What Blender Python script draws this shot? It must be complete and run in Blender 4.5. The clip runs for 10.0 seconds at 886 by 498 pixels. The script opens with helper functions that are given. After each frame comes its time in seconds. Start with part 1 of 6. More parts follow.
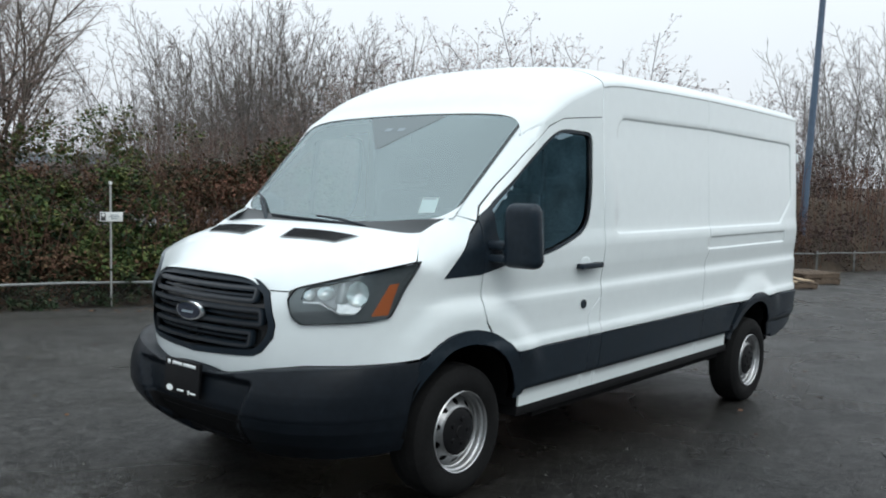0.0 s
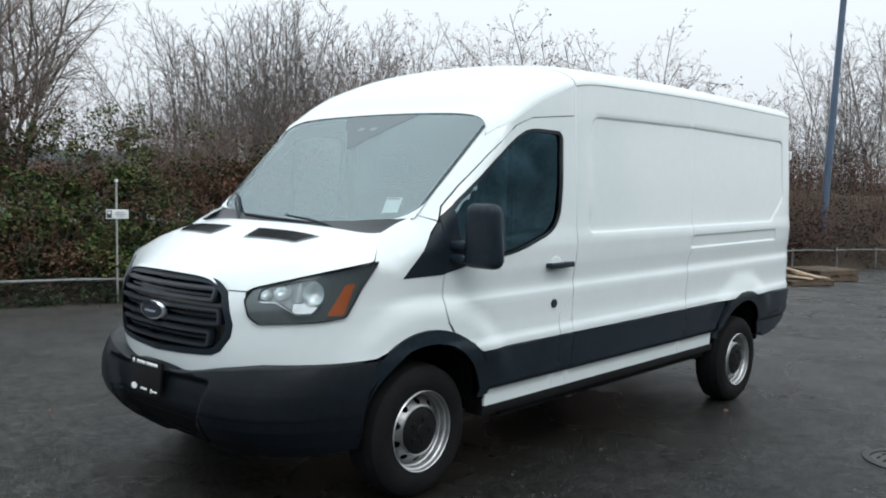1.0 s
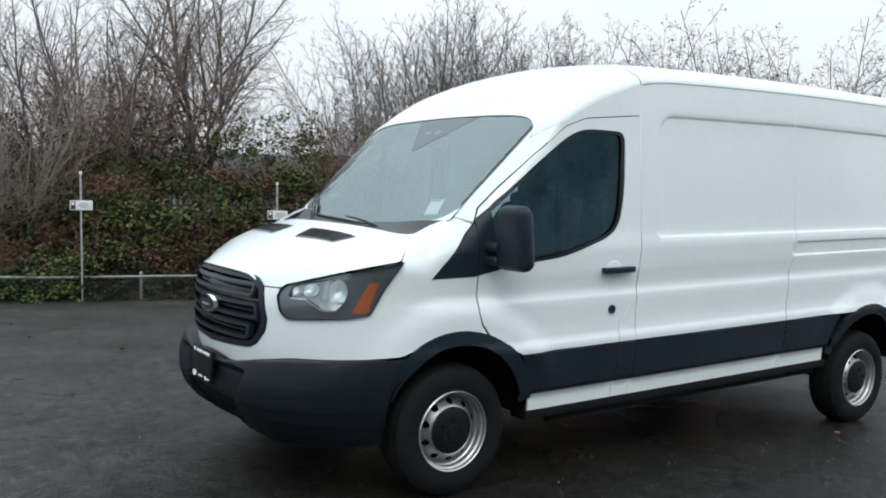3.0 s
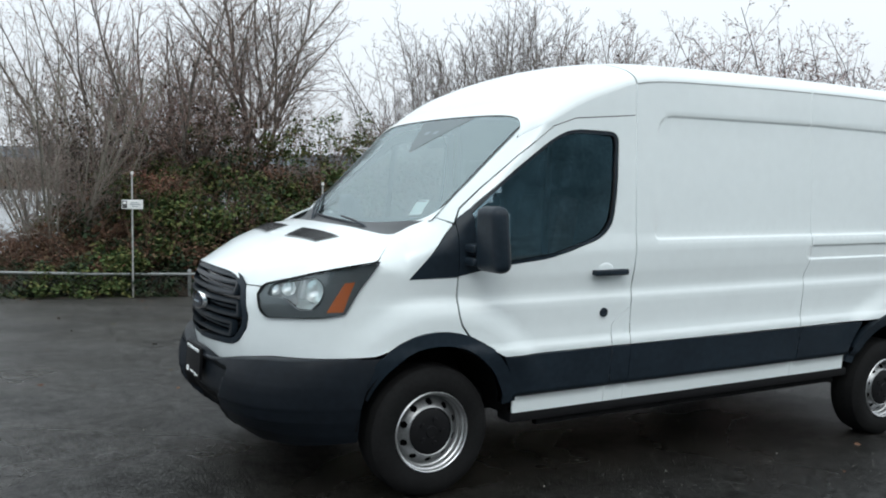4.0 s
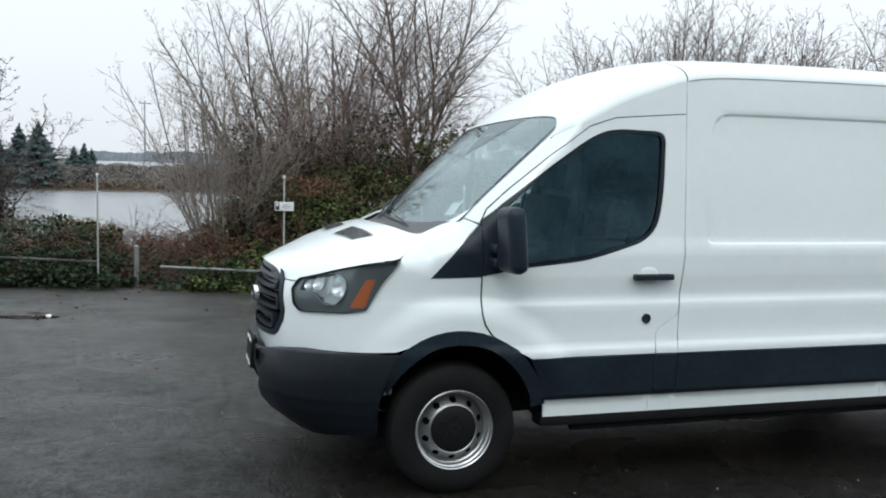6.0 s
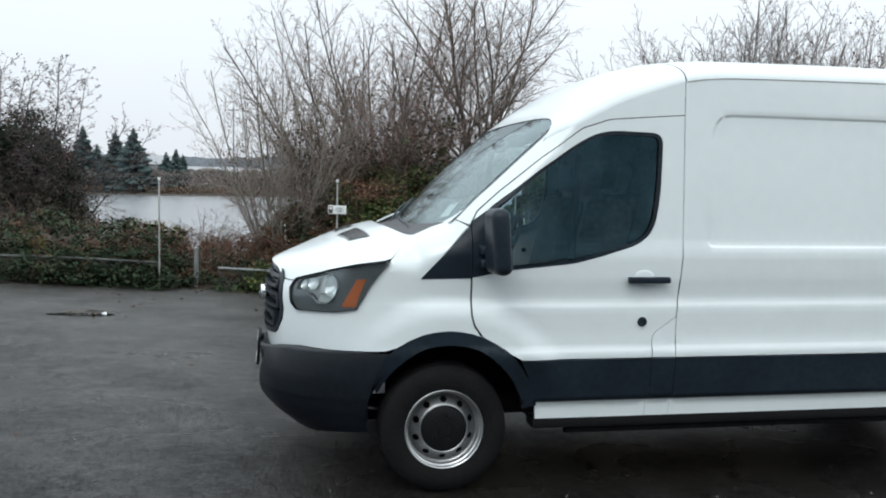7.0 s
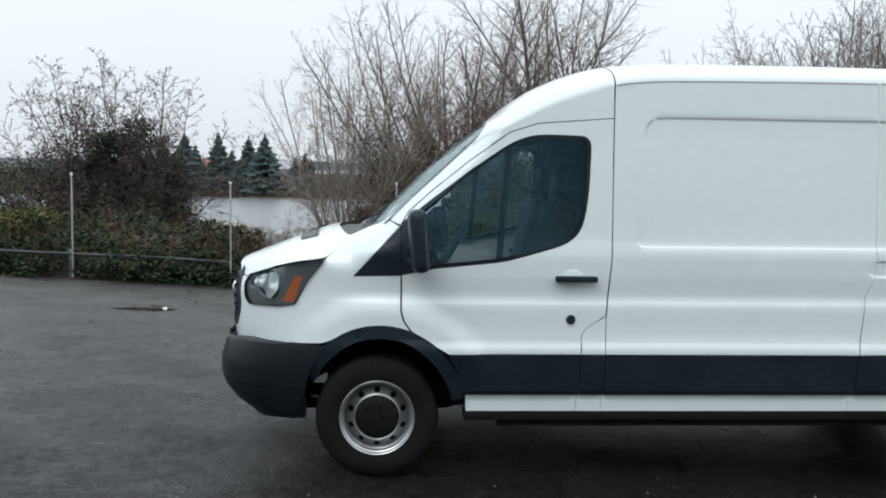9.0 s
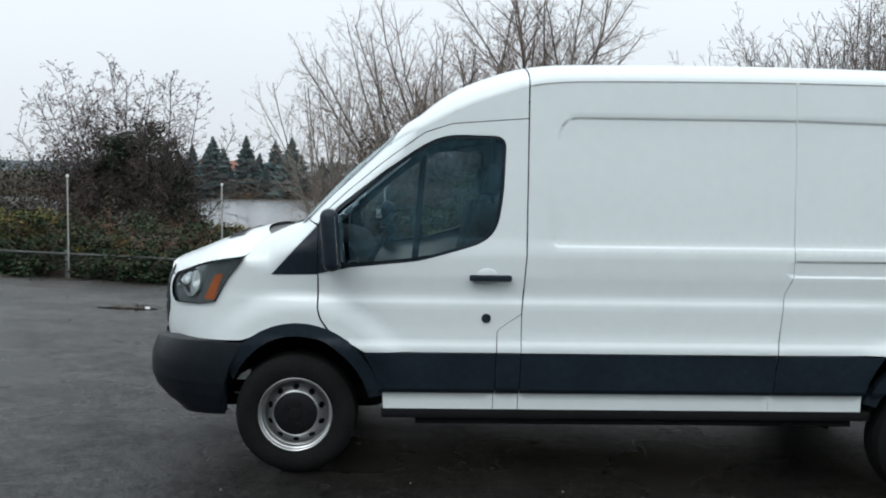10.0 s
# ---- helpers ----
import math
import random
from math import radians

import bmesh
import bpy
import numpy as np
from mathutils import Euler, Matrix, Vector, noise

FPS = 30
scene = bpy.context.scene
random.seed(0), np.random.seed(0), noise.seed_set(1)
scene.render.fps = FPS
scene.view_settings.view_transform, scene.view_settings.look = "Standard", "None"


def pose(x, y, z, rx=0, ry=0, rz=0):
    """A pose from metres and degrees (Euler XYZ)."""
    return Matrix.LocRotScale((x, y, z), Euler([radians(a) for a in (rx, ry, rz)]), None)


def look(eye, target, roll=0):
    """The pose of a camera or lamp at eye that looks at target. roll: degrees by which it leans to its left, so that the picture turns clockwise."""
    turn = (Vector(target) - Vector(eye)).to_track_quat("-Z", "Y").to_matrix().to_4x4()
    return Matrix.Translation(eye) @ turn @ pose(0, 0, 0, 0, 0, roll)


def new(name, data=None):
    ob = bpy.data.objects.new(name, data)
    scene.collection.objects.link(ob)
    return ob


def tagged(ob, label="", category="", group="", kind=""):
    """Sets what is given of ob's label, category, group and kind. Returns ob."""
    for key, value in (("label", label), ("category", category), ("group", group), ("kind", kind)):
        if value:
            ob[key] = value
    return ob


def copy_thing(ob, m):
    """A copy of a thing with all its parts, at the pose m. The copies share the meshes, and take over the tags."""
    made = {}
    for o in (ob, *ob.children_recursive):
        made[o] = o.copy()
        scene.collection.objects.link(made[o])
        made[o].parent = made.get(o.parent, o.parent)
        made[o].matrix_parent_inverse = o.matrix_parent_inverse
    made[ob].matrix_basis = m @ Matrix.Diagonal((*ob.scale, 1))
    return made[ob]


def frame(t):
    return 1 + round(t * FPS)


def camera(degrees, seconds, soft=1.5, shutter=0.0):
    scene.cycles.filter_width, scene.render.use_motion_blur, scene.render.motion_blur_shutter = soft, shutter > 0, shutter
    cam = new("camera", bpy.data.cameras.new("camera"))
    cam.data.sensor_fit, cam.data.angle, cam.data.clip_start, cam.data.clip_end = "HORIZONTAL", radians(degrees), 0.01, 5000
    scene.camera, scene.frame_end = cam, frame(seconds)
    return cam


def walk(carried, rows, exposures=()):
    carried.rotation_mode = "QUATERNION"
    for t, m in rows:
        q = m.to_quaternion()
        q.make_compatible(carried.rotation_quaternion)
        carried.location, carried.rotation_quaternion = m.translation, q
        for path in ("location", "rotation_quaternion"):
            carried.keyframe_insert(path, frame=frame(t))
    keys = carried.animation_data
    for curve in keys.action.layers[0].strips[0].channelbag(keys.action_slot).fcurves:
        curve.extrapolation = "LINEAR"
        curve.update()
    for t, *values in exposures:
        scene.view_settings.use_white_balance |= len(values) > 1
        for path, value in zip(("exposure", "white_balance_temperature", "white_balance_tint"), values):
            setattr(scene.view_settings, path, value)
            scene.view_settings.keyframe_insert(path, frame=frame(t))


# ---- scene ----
cam = camera(53.0, 10.0, soft=1.95)
PATH = [
    (0, (-3.561, -3.891, 1.671), (-2.051, -2.589, 1.52), 1.1),
    (0.5, (-3.503, -4.03, 1.7), (-2.011, -2.708, 1.543), 1.1),
    (1, (-3.337, -4.153, 1.701), (-1.867, -2.807, 1.539), 1.0),
    (1.5, (-3.208, -4.267, 1.693), (-1.793, -2.862, 1.532), 1.2),
    (2, (-3.085, -4.424, 1.684), (-1.784, -2.914, 1.525), 1.1),
    (2.5, (-2.881, -4.597, 1.698), (-1.679, -3.007, 1.536), 0.9),
    (4, (-2.237, -5.033, 1.715), (-1.26, -3.295, 1.552), 1.0),
    (4.5, (-1.982, -5.106, 1.72), (-1.096, -3.32, 1.553), 0.9),
    (5, (-1.808, -5.215, 1.704), (-1.033, -3.378, 1.545), 1.1),
    (5.5, (-1.629, -5.35, 1.705), (-0.965, -3.47, 1.546), 1.1),
    (7, (-0.943, -5.619, 1.696), (-0.557, -3.662, 1.546), 1.1),
    (7.5, (-0.713, -5.753, 1.721), (-0.419, -3.78, 1.571), 0.9),
    (8, (-0.405, -5.847, 1.72), (-0.177, -3.866, 1.57), 0.8),
    (8.5, (-0.154, -5.953, 1.702), (0.004, -3.964, 1.56), 1.0),
    (9, (0.099, -6.02, 1.712), (0.205, -4.028, 1.564), 0.8),
    (9.5, (0.441, -6.027, 1.71), (0.508, -4.034, 1.559), 0.7),
    (10, (0.743, -6.099, 1.704), (0.785, -4.104, 1.561), 0.8),
]
walk(cam, [(t, look(eye, target, roll)) for t, eye, target, roll in PATH],
     exposures=((0.0, 0.4), (2.5, 0.44), (4.5, 0.47), (7.5, 0.46), (10.0, 0.35)))

# ---- light: an even, bright winter overcast ----
world = bpy.data.worlds.new("overcast")
scene.world = world
world.use_nodes = True
wt = world.node_tree
wt.nodes.clear()
w_out = wt.nodes.new("ShaderNodeOutputWorld")
w_bg = wt.nodes.new("ShaderNodeBackground")
w_sky = wt.nodes.new("ShaderNodeTexSky")
w_sky.sky_type = "NISHITA"
w_sky.sun_disc = False
w_sky.sun_elevation, w_sky.sun_rotation = radians(35), radians(150)
w_sky.air_density, w_sky.dust_density, w_sky.ozone_density = 1.0, 5.0, 1.0
w_grey = wt.nodes.new("ShaderNodeMix")
w_grey.data_type = "RGBA"
w_grey.inputs[0].default_value = 0.93
# cloud deck: a little brighter towards the zenith, faint mottling
w_co = wt.nodes.new("ShaderNodeTexCoord")
w_sep = wt.nodes.new("ShaderNodeSeparateXYZ")
w_ramp = wt.nodes.new("ShaderNodeValToRGB")
w_ramp.color_ramp.elements[0].position, w_ramp.color_ramp.elements[0].color = 0.0, (6.25, 6.65, 7.12, 1)
w_ramp.color_ramp.elements[1].position, w_ramp.color_ramp.elements[1].color = 0.7, (10.0, 11.2, 11.9, 1)
w_noise = wt.nodes.new("ShaderNodeTexNoise")
w_noise.inputs["Scale"].default_value, w_noise.inputs["Detail"].default_value = 2.2, 4
w_nr = wt.nodes.new("ShaderNodeMapRange")
w_nr.inputs["To Min"].default_value, w_nr.inputs["To Max"].default_value = 0.93, 1.07
w_mul = wt.nodes.new("ShaderNodeVectorMath")
w_mul.operation = "SCALE"
wt.links.new(w_co.outputs["Generated"], w_sep.inputs[0])
wt.links.new(w_sep.outputs["Z"], w_ramp.inputs[0])
wt.links.new(w_co.outputs["Generated"], w_noise.inputs["Vector"])
wt.links.new(w_noise.outputs["Fac"], w_nr.inputs["Value"])
wt.links.new(w_ramp.outputs["Color"], w_mul.inputs[0])
wt.links.new(w_nr.outputs["Result"], w_mul.inputs["Scale"])
wt.links.new(w_sky.outputs["Color"], w_grey.inputs[6])
wt.links.new(w_mul.outputs["Vector"], w_grey.inputs[7])
wt.links.new(w_grey.outputs[2], w_bg.inputs["Color"])
w_bg.inputs["Strength"].default_value = 0.1
wt.links.new(w_bg.outputs[0], w_out.inputs[0])
sun = new("sun", bpy.data.lights.new("sun", "SUN"))
sun.data.energy, sun.data.angle, sun.data.color = 0.6, radians(30), (0.98, 1.0, 0.97)
sun.matrix_world = look((-8, -14, 18), (0, 0, 0))

# ---- materials ----
def mat(name, colour, rough=0.6, metal=0.0, coat=0.0, var=0.0, vscale=4.0, bump=0.0, bscale=60.0, spec=0.5, colour2=None, rvar=0.0):
    """A surface with colour variation at two scales and fine relief, in metres."""
    m = bpy.data.materials.new(name)
    m.use_nodes = True
    t = m.node_tree
    b = t.nodes["Principled BSDF"]
    b.inputs["Roughness"].default_value, b.inputs["Metallic"].default_value = rough, metal
    b.inputs["Coat Weight"].default_value, b.inputs["Coat Roughness"].default_value = coat, 0.05
    b.inputs["Specular IOR Level"].default_value = spec
    c = (*colour, 1)
    b.inputs["Base Color"].default_value = c
    co = t.nodes.new("ShaderNodeTexCoord")
    if var or colour2 or rvar:
        n1, n2 = t.nodes.new("ShaderNodeTexNoise"), t.nodes.new("ShaderNodeTexNoise")
        for n, s in ((n1, vscale), (n2, vscale * 9)):
            n.inputs["Scale"].default_value, n.inputs["Detail"].default_value = s, 5
            t.links.new(co.outputs["Object"], n.inputs["Vector"])
        add = t.nodes.new("ShaderNodeMath")
        add.operation = "ADD"
        t.links.new(n1.outputs["Fac"], add.inputs[0])
        t.links.new(n2.outputs["Fac"], add.inputs[1])
        r = t.nodes.new("ShaderNodeMapRange")
        r.inputs["From Min"].default_value, r.inputs["From Max"].default_value = 0.72, 1.28
        t.links.new(add.outputs[0], r.inputs["Value"])
        mix = t.nodes.new("ShaderNodeMix")
        mix.data_type = "RGBA"
        lo = [max(0, v * (1 - var)) for v in colour]
        hi = colour2 if colour2 else [v * (1 + var) for v in colour]
        mix.inputs[6].default_value, mix.inputs[7].default_value = (*lo, 1), (*hi, 1)
        t.links.new(r.outputs["Result"], mix.inputs[0])
        t.links.new(mix.outputs[2], b.inputs["Base Color"])
        if rvar:
            rr = t.nodes.new("ShaderNodeMapRange")
            rr.inputs["To Min"].default_value, rr.inputs["To Max"].default_value = max(0.02, rough - rvar), min(1, rough + rvar)
            t.links.new(n1.outputs["Fac"], rr.inputs["Value"])
            t.links.new(rr.outputs["Result"], b.inputs["Roughness"])
    if bump:
        nb = t.nodes.new("ShaderNodeTexNoise")
        nb.inputs["Scale"].default_value, nb.inputs["Detail"].default_value = bscale, 4
        t.links.new(co.outputs["Object"], nb.inputs["Vector"])
        bp = t.nodes.new("ShaderNodeBump")
        bp.inputs["Strength"].default_value, bp.inputs["Distance"].default_value = bump, 0.01
        t.links.new(nb.outputs["Fac"], bp.inputs["Height"])
        t.links.new(bp.outputs["Normal"], b.inputs["Normal"])
    return m


def glass(name, tint, gloss=0.02, ior=1.62, sheen=(0.84, 0.98, 1.0)):
    """A thin pane: clear with a tint, and a mirror by Fresnel."""
    m = bpy.data.materials.new(name)
    m.use_nodes = True
    t = m.node_tree
    t.nodes.clear()
    out, tr, gl = t.nodes.new("ShaderNodeOutputMaterial"), t.nodes.new("ShaderNodeBsdfTransparent"), t.nodes.new("ShaderNodeBsdfGlossy")
    mx, fr = t.nodes.new("ShaderNodeMixShader"), t.nodes.new("ShaderNodeFresnel")
    tr.inputs["Color"].default_value, gl.inputs["Roughness"].default_value = (*tint, 1), gloss
    gl.inputs["Color"].default_value = (*sheen, 1)
    fr.inputs["IOR"].default_value = ior
    t.links.new(fr.outputs[0], mx.inputs[0])
    t.links.new(tr.outputs[0], mx.inputs[1])
    t.links.new(gl.outputs[0], mx.inputs[2])
    t.links.new(mx.outputs[0], out.inputs[0])
    return m


WHITE = mat("white_paint", (0.767, 0.822, 0.832), 0.32, coat=0.6, var=0.02, vscale=1.5, rvar=0.05)
BLACK = mat("black_plastic", (0.0132, 0.0207, 0.0295), 0.36, var=0.25, vscale=3, bump=0.1, bscale=500, rvar=0.06, spec=0.24)
BUMPER = mat("bumper_plastic", (0.0082, 0.0112, 0.0155), 0.38, var=0.25, vscale=3, bump=0.1, bscale=500, rvar=0.06, spec=0.14)
GLOSSBLACK = mat("gloss_black", (0.012, 0.013, 0.014), 0.22, var=0.2)
HUBBLACK = mat("hub_black", (0.006, 0.006, 0.007), 0.6, var=0.3, spec=0.2)
FRIT = mat("glass_frit", (0.03, 0.034, 0.036), 0.25)
RUBBER = mat("tyre_rubber", (0.0085, 0.0085, 0.0088), 0.8, var=0.35, vscale=6, bump=0.25, bscale=140, spec=0.14)
STEELDARK = mat("wheel_grey", (0.27, 0.274, 0.278), 0.36, metal=0.85, var=0.25, vscale=9)
STEEL = mat("silver_steel", (0.5, 0.505, 0.51), 0.33, metal=0.85, var=0.18, vscale=9)
CHROME = mat("chrome", (0.86, 0.87, 0.88), 0.07, metal=1.0)
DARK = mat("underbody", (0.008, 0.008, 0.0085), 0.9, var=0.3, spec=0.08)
CABIN = mat("cabin_grey", (0.06, 0.072, 0.078), 0.75, var=0.2, bump=0.1)
HEADLINER = mat("headliner", (0.2, 0.21, 0.21), 0.9, var=0.1)
ALU = mat("aluminised_reflector", (0.95, 0.96, 0.97), 0.12, metal=0.62)
CLOTH = mat("seat_cloth", (0.045, 0.049, 0.052), 0.9, var=0.2, bump=0.3, bscale=300)
CELL = mat("lamp_cell", (0.6, 0.62, 0.64), 0.3, metal=0.3, var=0.1)
AMBER = mat("amber_lens", (0.66, 0.18, 0.035), 0.15, coat=0.8)
LAMPDARK = mat("lamp_housing", (0.145, 0.163, 0.18), 0.35, var=0.12)
PAPER = mat("paper", (0.8, 0.82, 0.82), 0.7, var=0.03)
INK = mat("grey_ink", (0.25, 0.3, 0.33), 0.7)
BLUE = mat("blue_enamel", (0.012, 0.018, 0.034), 0.25, coat=0.5)
SCREEN = glass("windscreen_glass", (0.76, 0.86, 0.86), 0.015, 3.15)
SIDEGLASS = glass("side_glass", (0.78, 0.88, 0.9), 0.01, 2.8, (0.62, 0.86, 1.0))
LENS = glass("lamp_lens", (0.93, 0.95, 0.95), 0.02, 1.8)

# ---- building helpers ----
from mathutils.geometry import delaunay_2d_cdt


def mesh_ob(name, verts, faces, material, parent=None, label="", smooth=True, normals=None):
    me = bpy.data.meshes.new(name)
    me.from_pydata([tuple(v) for v in verts], [], faces)
    me.materials.append(material)
    if smooth:
        me.polygons.foreach_set("use_smooth", [True] * len(me.polygons))
    if normals is not None:
        me.normals_split_custom_set_from_vertices([tuple(n) for n in normals])
    ob = new(name, me)
    if parent:
        ob.parent = parent
    if label:
        tagged(ob, label)
    return ob


def part(name, bm, material, parent=None, label="", smooth=True, angle=35):
    me = bpy.data.meshes.new(name)
    bm.normal_update()
    if smooth:
        for e in bm.edges:
            e.smooth = len(e.link_faces) == 2 and e.calc_face_angle(0) < radians(angle)
    bm.to_mesh(me)
    bm.free()
    if smooth:
        me.polygons.foreach_set("use_smooth", [True] * len(me.polygons))
    me.materials.append(material)
    ob = new(name, me)
    if parent:
        ob.parent = parent
    if label:
        tagged(ob, label)
    return ob


def thing(name, at, label, category, group="", kind=""):
    ob = new(name)
    ob.matrix_world = at
    return tagged(ob, label, category, group, kind)


def box(bm, size, m=Matrix(), bevel=0.0, seg=2):
    g = bmesh.ops.create_cube(bm, size=1.0, matrix=m @ Matrix.Diagonal((*size, 1)))
    if bevel:
        es = list({e for v in g["verts"] for e in v.link_edges})
        bmesh.ops.bevel(bm, geom=es, offset=bevel, segments=seg, affect="EDGES", profile=0.6)
    return bm


def tube(bm, pts, r, sides=8, r_end=None, caps=True):
    """A round bar along points; its radius goes from r to r_end."""
    pts = [Vector(p) for p in pts]
    rings = []
    for i, p in enumerate(pts):
        d = (pts[min(i + 1, len(pts) - 1)] - pts[max(i - 1, 0)]).normalized()
        q = d.to_track_quat("Z", "Y")
        k = r if r_end is None else r + (r_end - r) * i / (len(pts) - 1)
        rings.append([bm.verts.new(p + q @ Vector((k * math.cos(a), k * math.sin(a), 0))) for a in [2 * math.pi * j / sides for j in range(sides)]])
    for a, b in zip(rings, rings[1:]):
        for j in range(sides):
            bm.faces.new((a[j], a[(j + 1) % sides], b[(j + 1) % sides], b[j]))
    if caps:
        bm.faces.new(rings[0][::-1])
        bm.faces.new(rings[-1])
    return bm


def lathe(bm, prof, m=Matrix(), n=48, closed=False):
    """Turn a profile of (radius, height) round the z axis of m."""
    rings = []
    for r, z in prof:
        rings.append([bm.verts.new(m @ Vector((r * math.cos(2 * math.pi * j / n), r * math.sin(2 * math.pi * j / n), z))) for j in range(n)])
    pairs = list(zip(rings, rings[1:])) + ([(rings[-1], rings[0])] if closed else [])
    for a, b in pairs:
        for j in range(n):
            bm.faces.new((a[j], a[(j + 1) % n], b[(j + 1) % n], b[j]))
    return bm


def prism(bm, outline, m, depth, bevel=0.0, seg=2):
    """An outline in the xy plane of m, given depth along its z."""
    vs = [bm.verts.new(m @ Vector((x, y, 0))) for x, y in outline]
    f = bm.faces.new(vs)
    r = bmesh.ops.extrude_face_region(bm, geom=[f])
    up = (m.to_3x3() @ Vector((0, 0, depth)))
    ev = [v for v in r["geom"] if isinstance(v, bmesh.types.BMVert)]
    bmesh.ops.translate(bm, verts=ev, vec=up)
    bmesh.ops.recalc_face_normals(bm, faces=bm.faces)
    if bevel:
        tops = [e for e in bm.edges if all(v in ev for v in e.verts)]
        bmesh.ops.bevel(bm, geom=tops, offset=bevel, segments=seg, affect="EDGES", profile=0.6)
    return bm


def dense(pts, step, closed=True):
    out = []
    n = len(pts)
    for i in range(n if closed else n - 1):
        a, b = pts[i], pts[(i + 1) % n]
        k = max(1, int(math.dist(a, b) / step))
        out += [(a[0] + (b[0] - a[0]) * j / k, a[1] + (b[1] - a[1]) * j / k) for j in range(k)]
    if not closed:
        out.append(pts[-1])
    return out


def rounded(pts, r, n=5):
    """A polygon with its corners rounded; r is one radius or one for each corner."""
    out = []
    for i, p in enumerate(pts):
        rad = r[i] if isinstance(r, (list, tuple)) else r
        a, b = Vector(pts[i - 1]), Vector(pts[(i + 1) % len(pts)])
        p = Vector(p)
        if rad <= 0:
            out.append(tuple(p))
            continue
        da, db = a - p, b - p
        ka, kb = min(rad, da.length * 0.48), min(rad, db.length * 0.48)
        s, e = p + da.normalized() * ka, p + db.normalized() * kb
        for j in range(n + 1):
            t = j / n
            out.append(tuple((1 - t) ** 2 * s + 2 * t * (1 - t) * p + t * t * e))
    return out


def inside(p, poly):
    x, y = p
    c = False
    j = len(poly) - 1
    for i in range(len(poly)):
        xi, yi = poly[i]
        xj, yj = poly[j]
        if (yi > y) != (yj > y) and x < (xj - xi) * (y - yi) / (yj - yi) + xi:
            c = not c
        j = i
    return c


def edge_dist(p, poly, closed=True):
    best = 1e9
    n = len(poly)
    for i in range(n if closed else n - 1):
        ax, ay = poly[i]
        bx, by = poly[(i + 1) % n]
        dx, dy = bx - ax, by - ay
        t = max(0.0, min(1.0, ((p[0] - ax) * dx + (p[1] - ay) * dy) / (dx * dx + dy * dy + 1e-12)))
        best = min(best, math.hypot(p[0] - ax - t * dx, p[1] - ay - t * dy))
    return best


def offset_poly(poly, d):
    """Shrink (d > 0) a polygon, whichever way it is wound."""
    area = sum(poly[i - 1][0] * poly[i][1] - poly[i][0] * poly[i - 1][1] for i in range(len(poly)))
    s = 1 if area > 0 else -1
    out = []
    n = len(poly)
    for i in range(n):
        a, p, b = poly[i - 1], poly[i], poly[(i + 1) % n]
        e1, e2 = Vector((p[0] - a[0], p[1] - a[1])), Vector((b[0] - p[0], b[1] - p[1]))
        if e1.length < 1e-9 or e2.length < 1e-9:
            out.append(p)
            continue
        n1, n2 = Vector((-e1.y, e1.x)).normalized() * s, Vector((-e2.y, e2.x)).normalized() * s
        m = n1 + n2
        k = d / max(0.35, 1 + n1.dot(n2)) if m.length > 1e-6 else 0
        out.append((p[0] + m.x * k, p[1] + m.y * k))
    return out


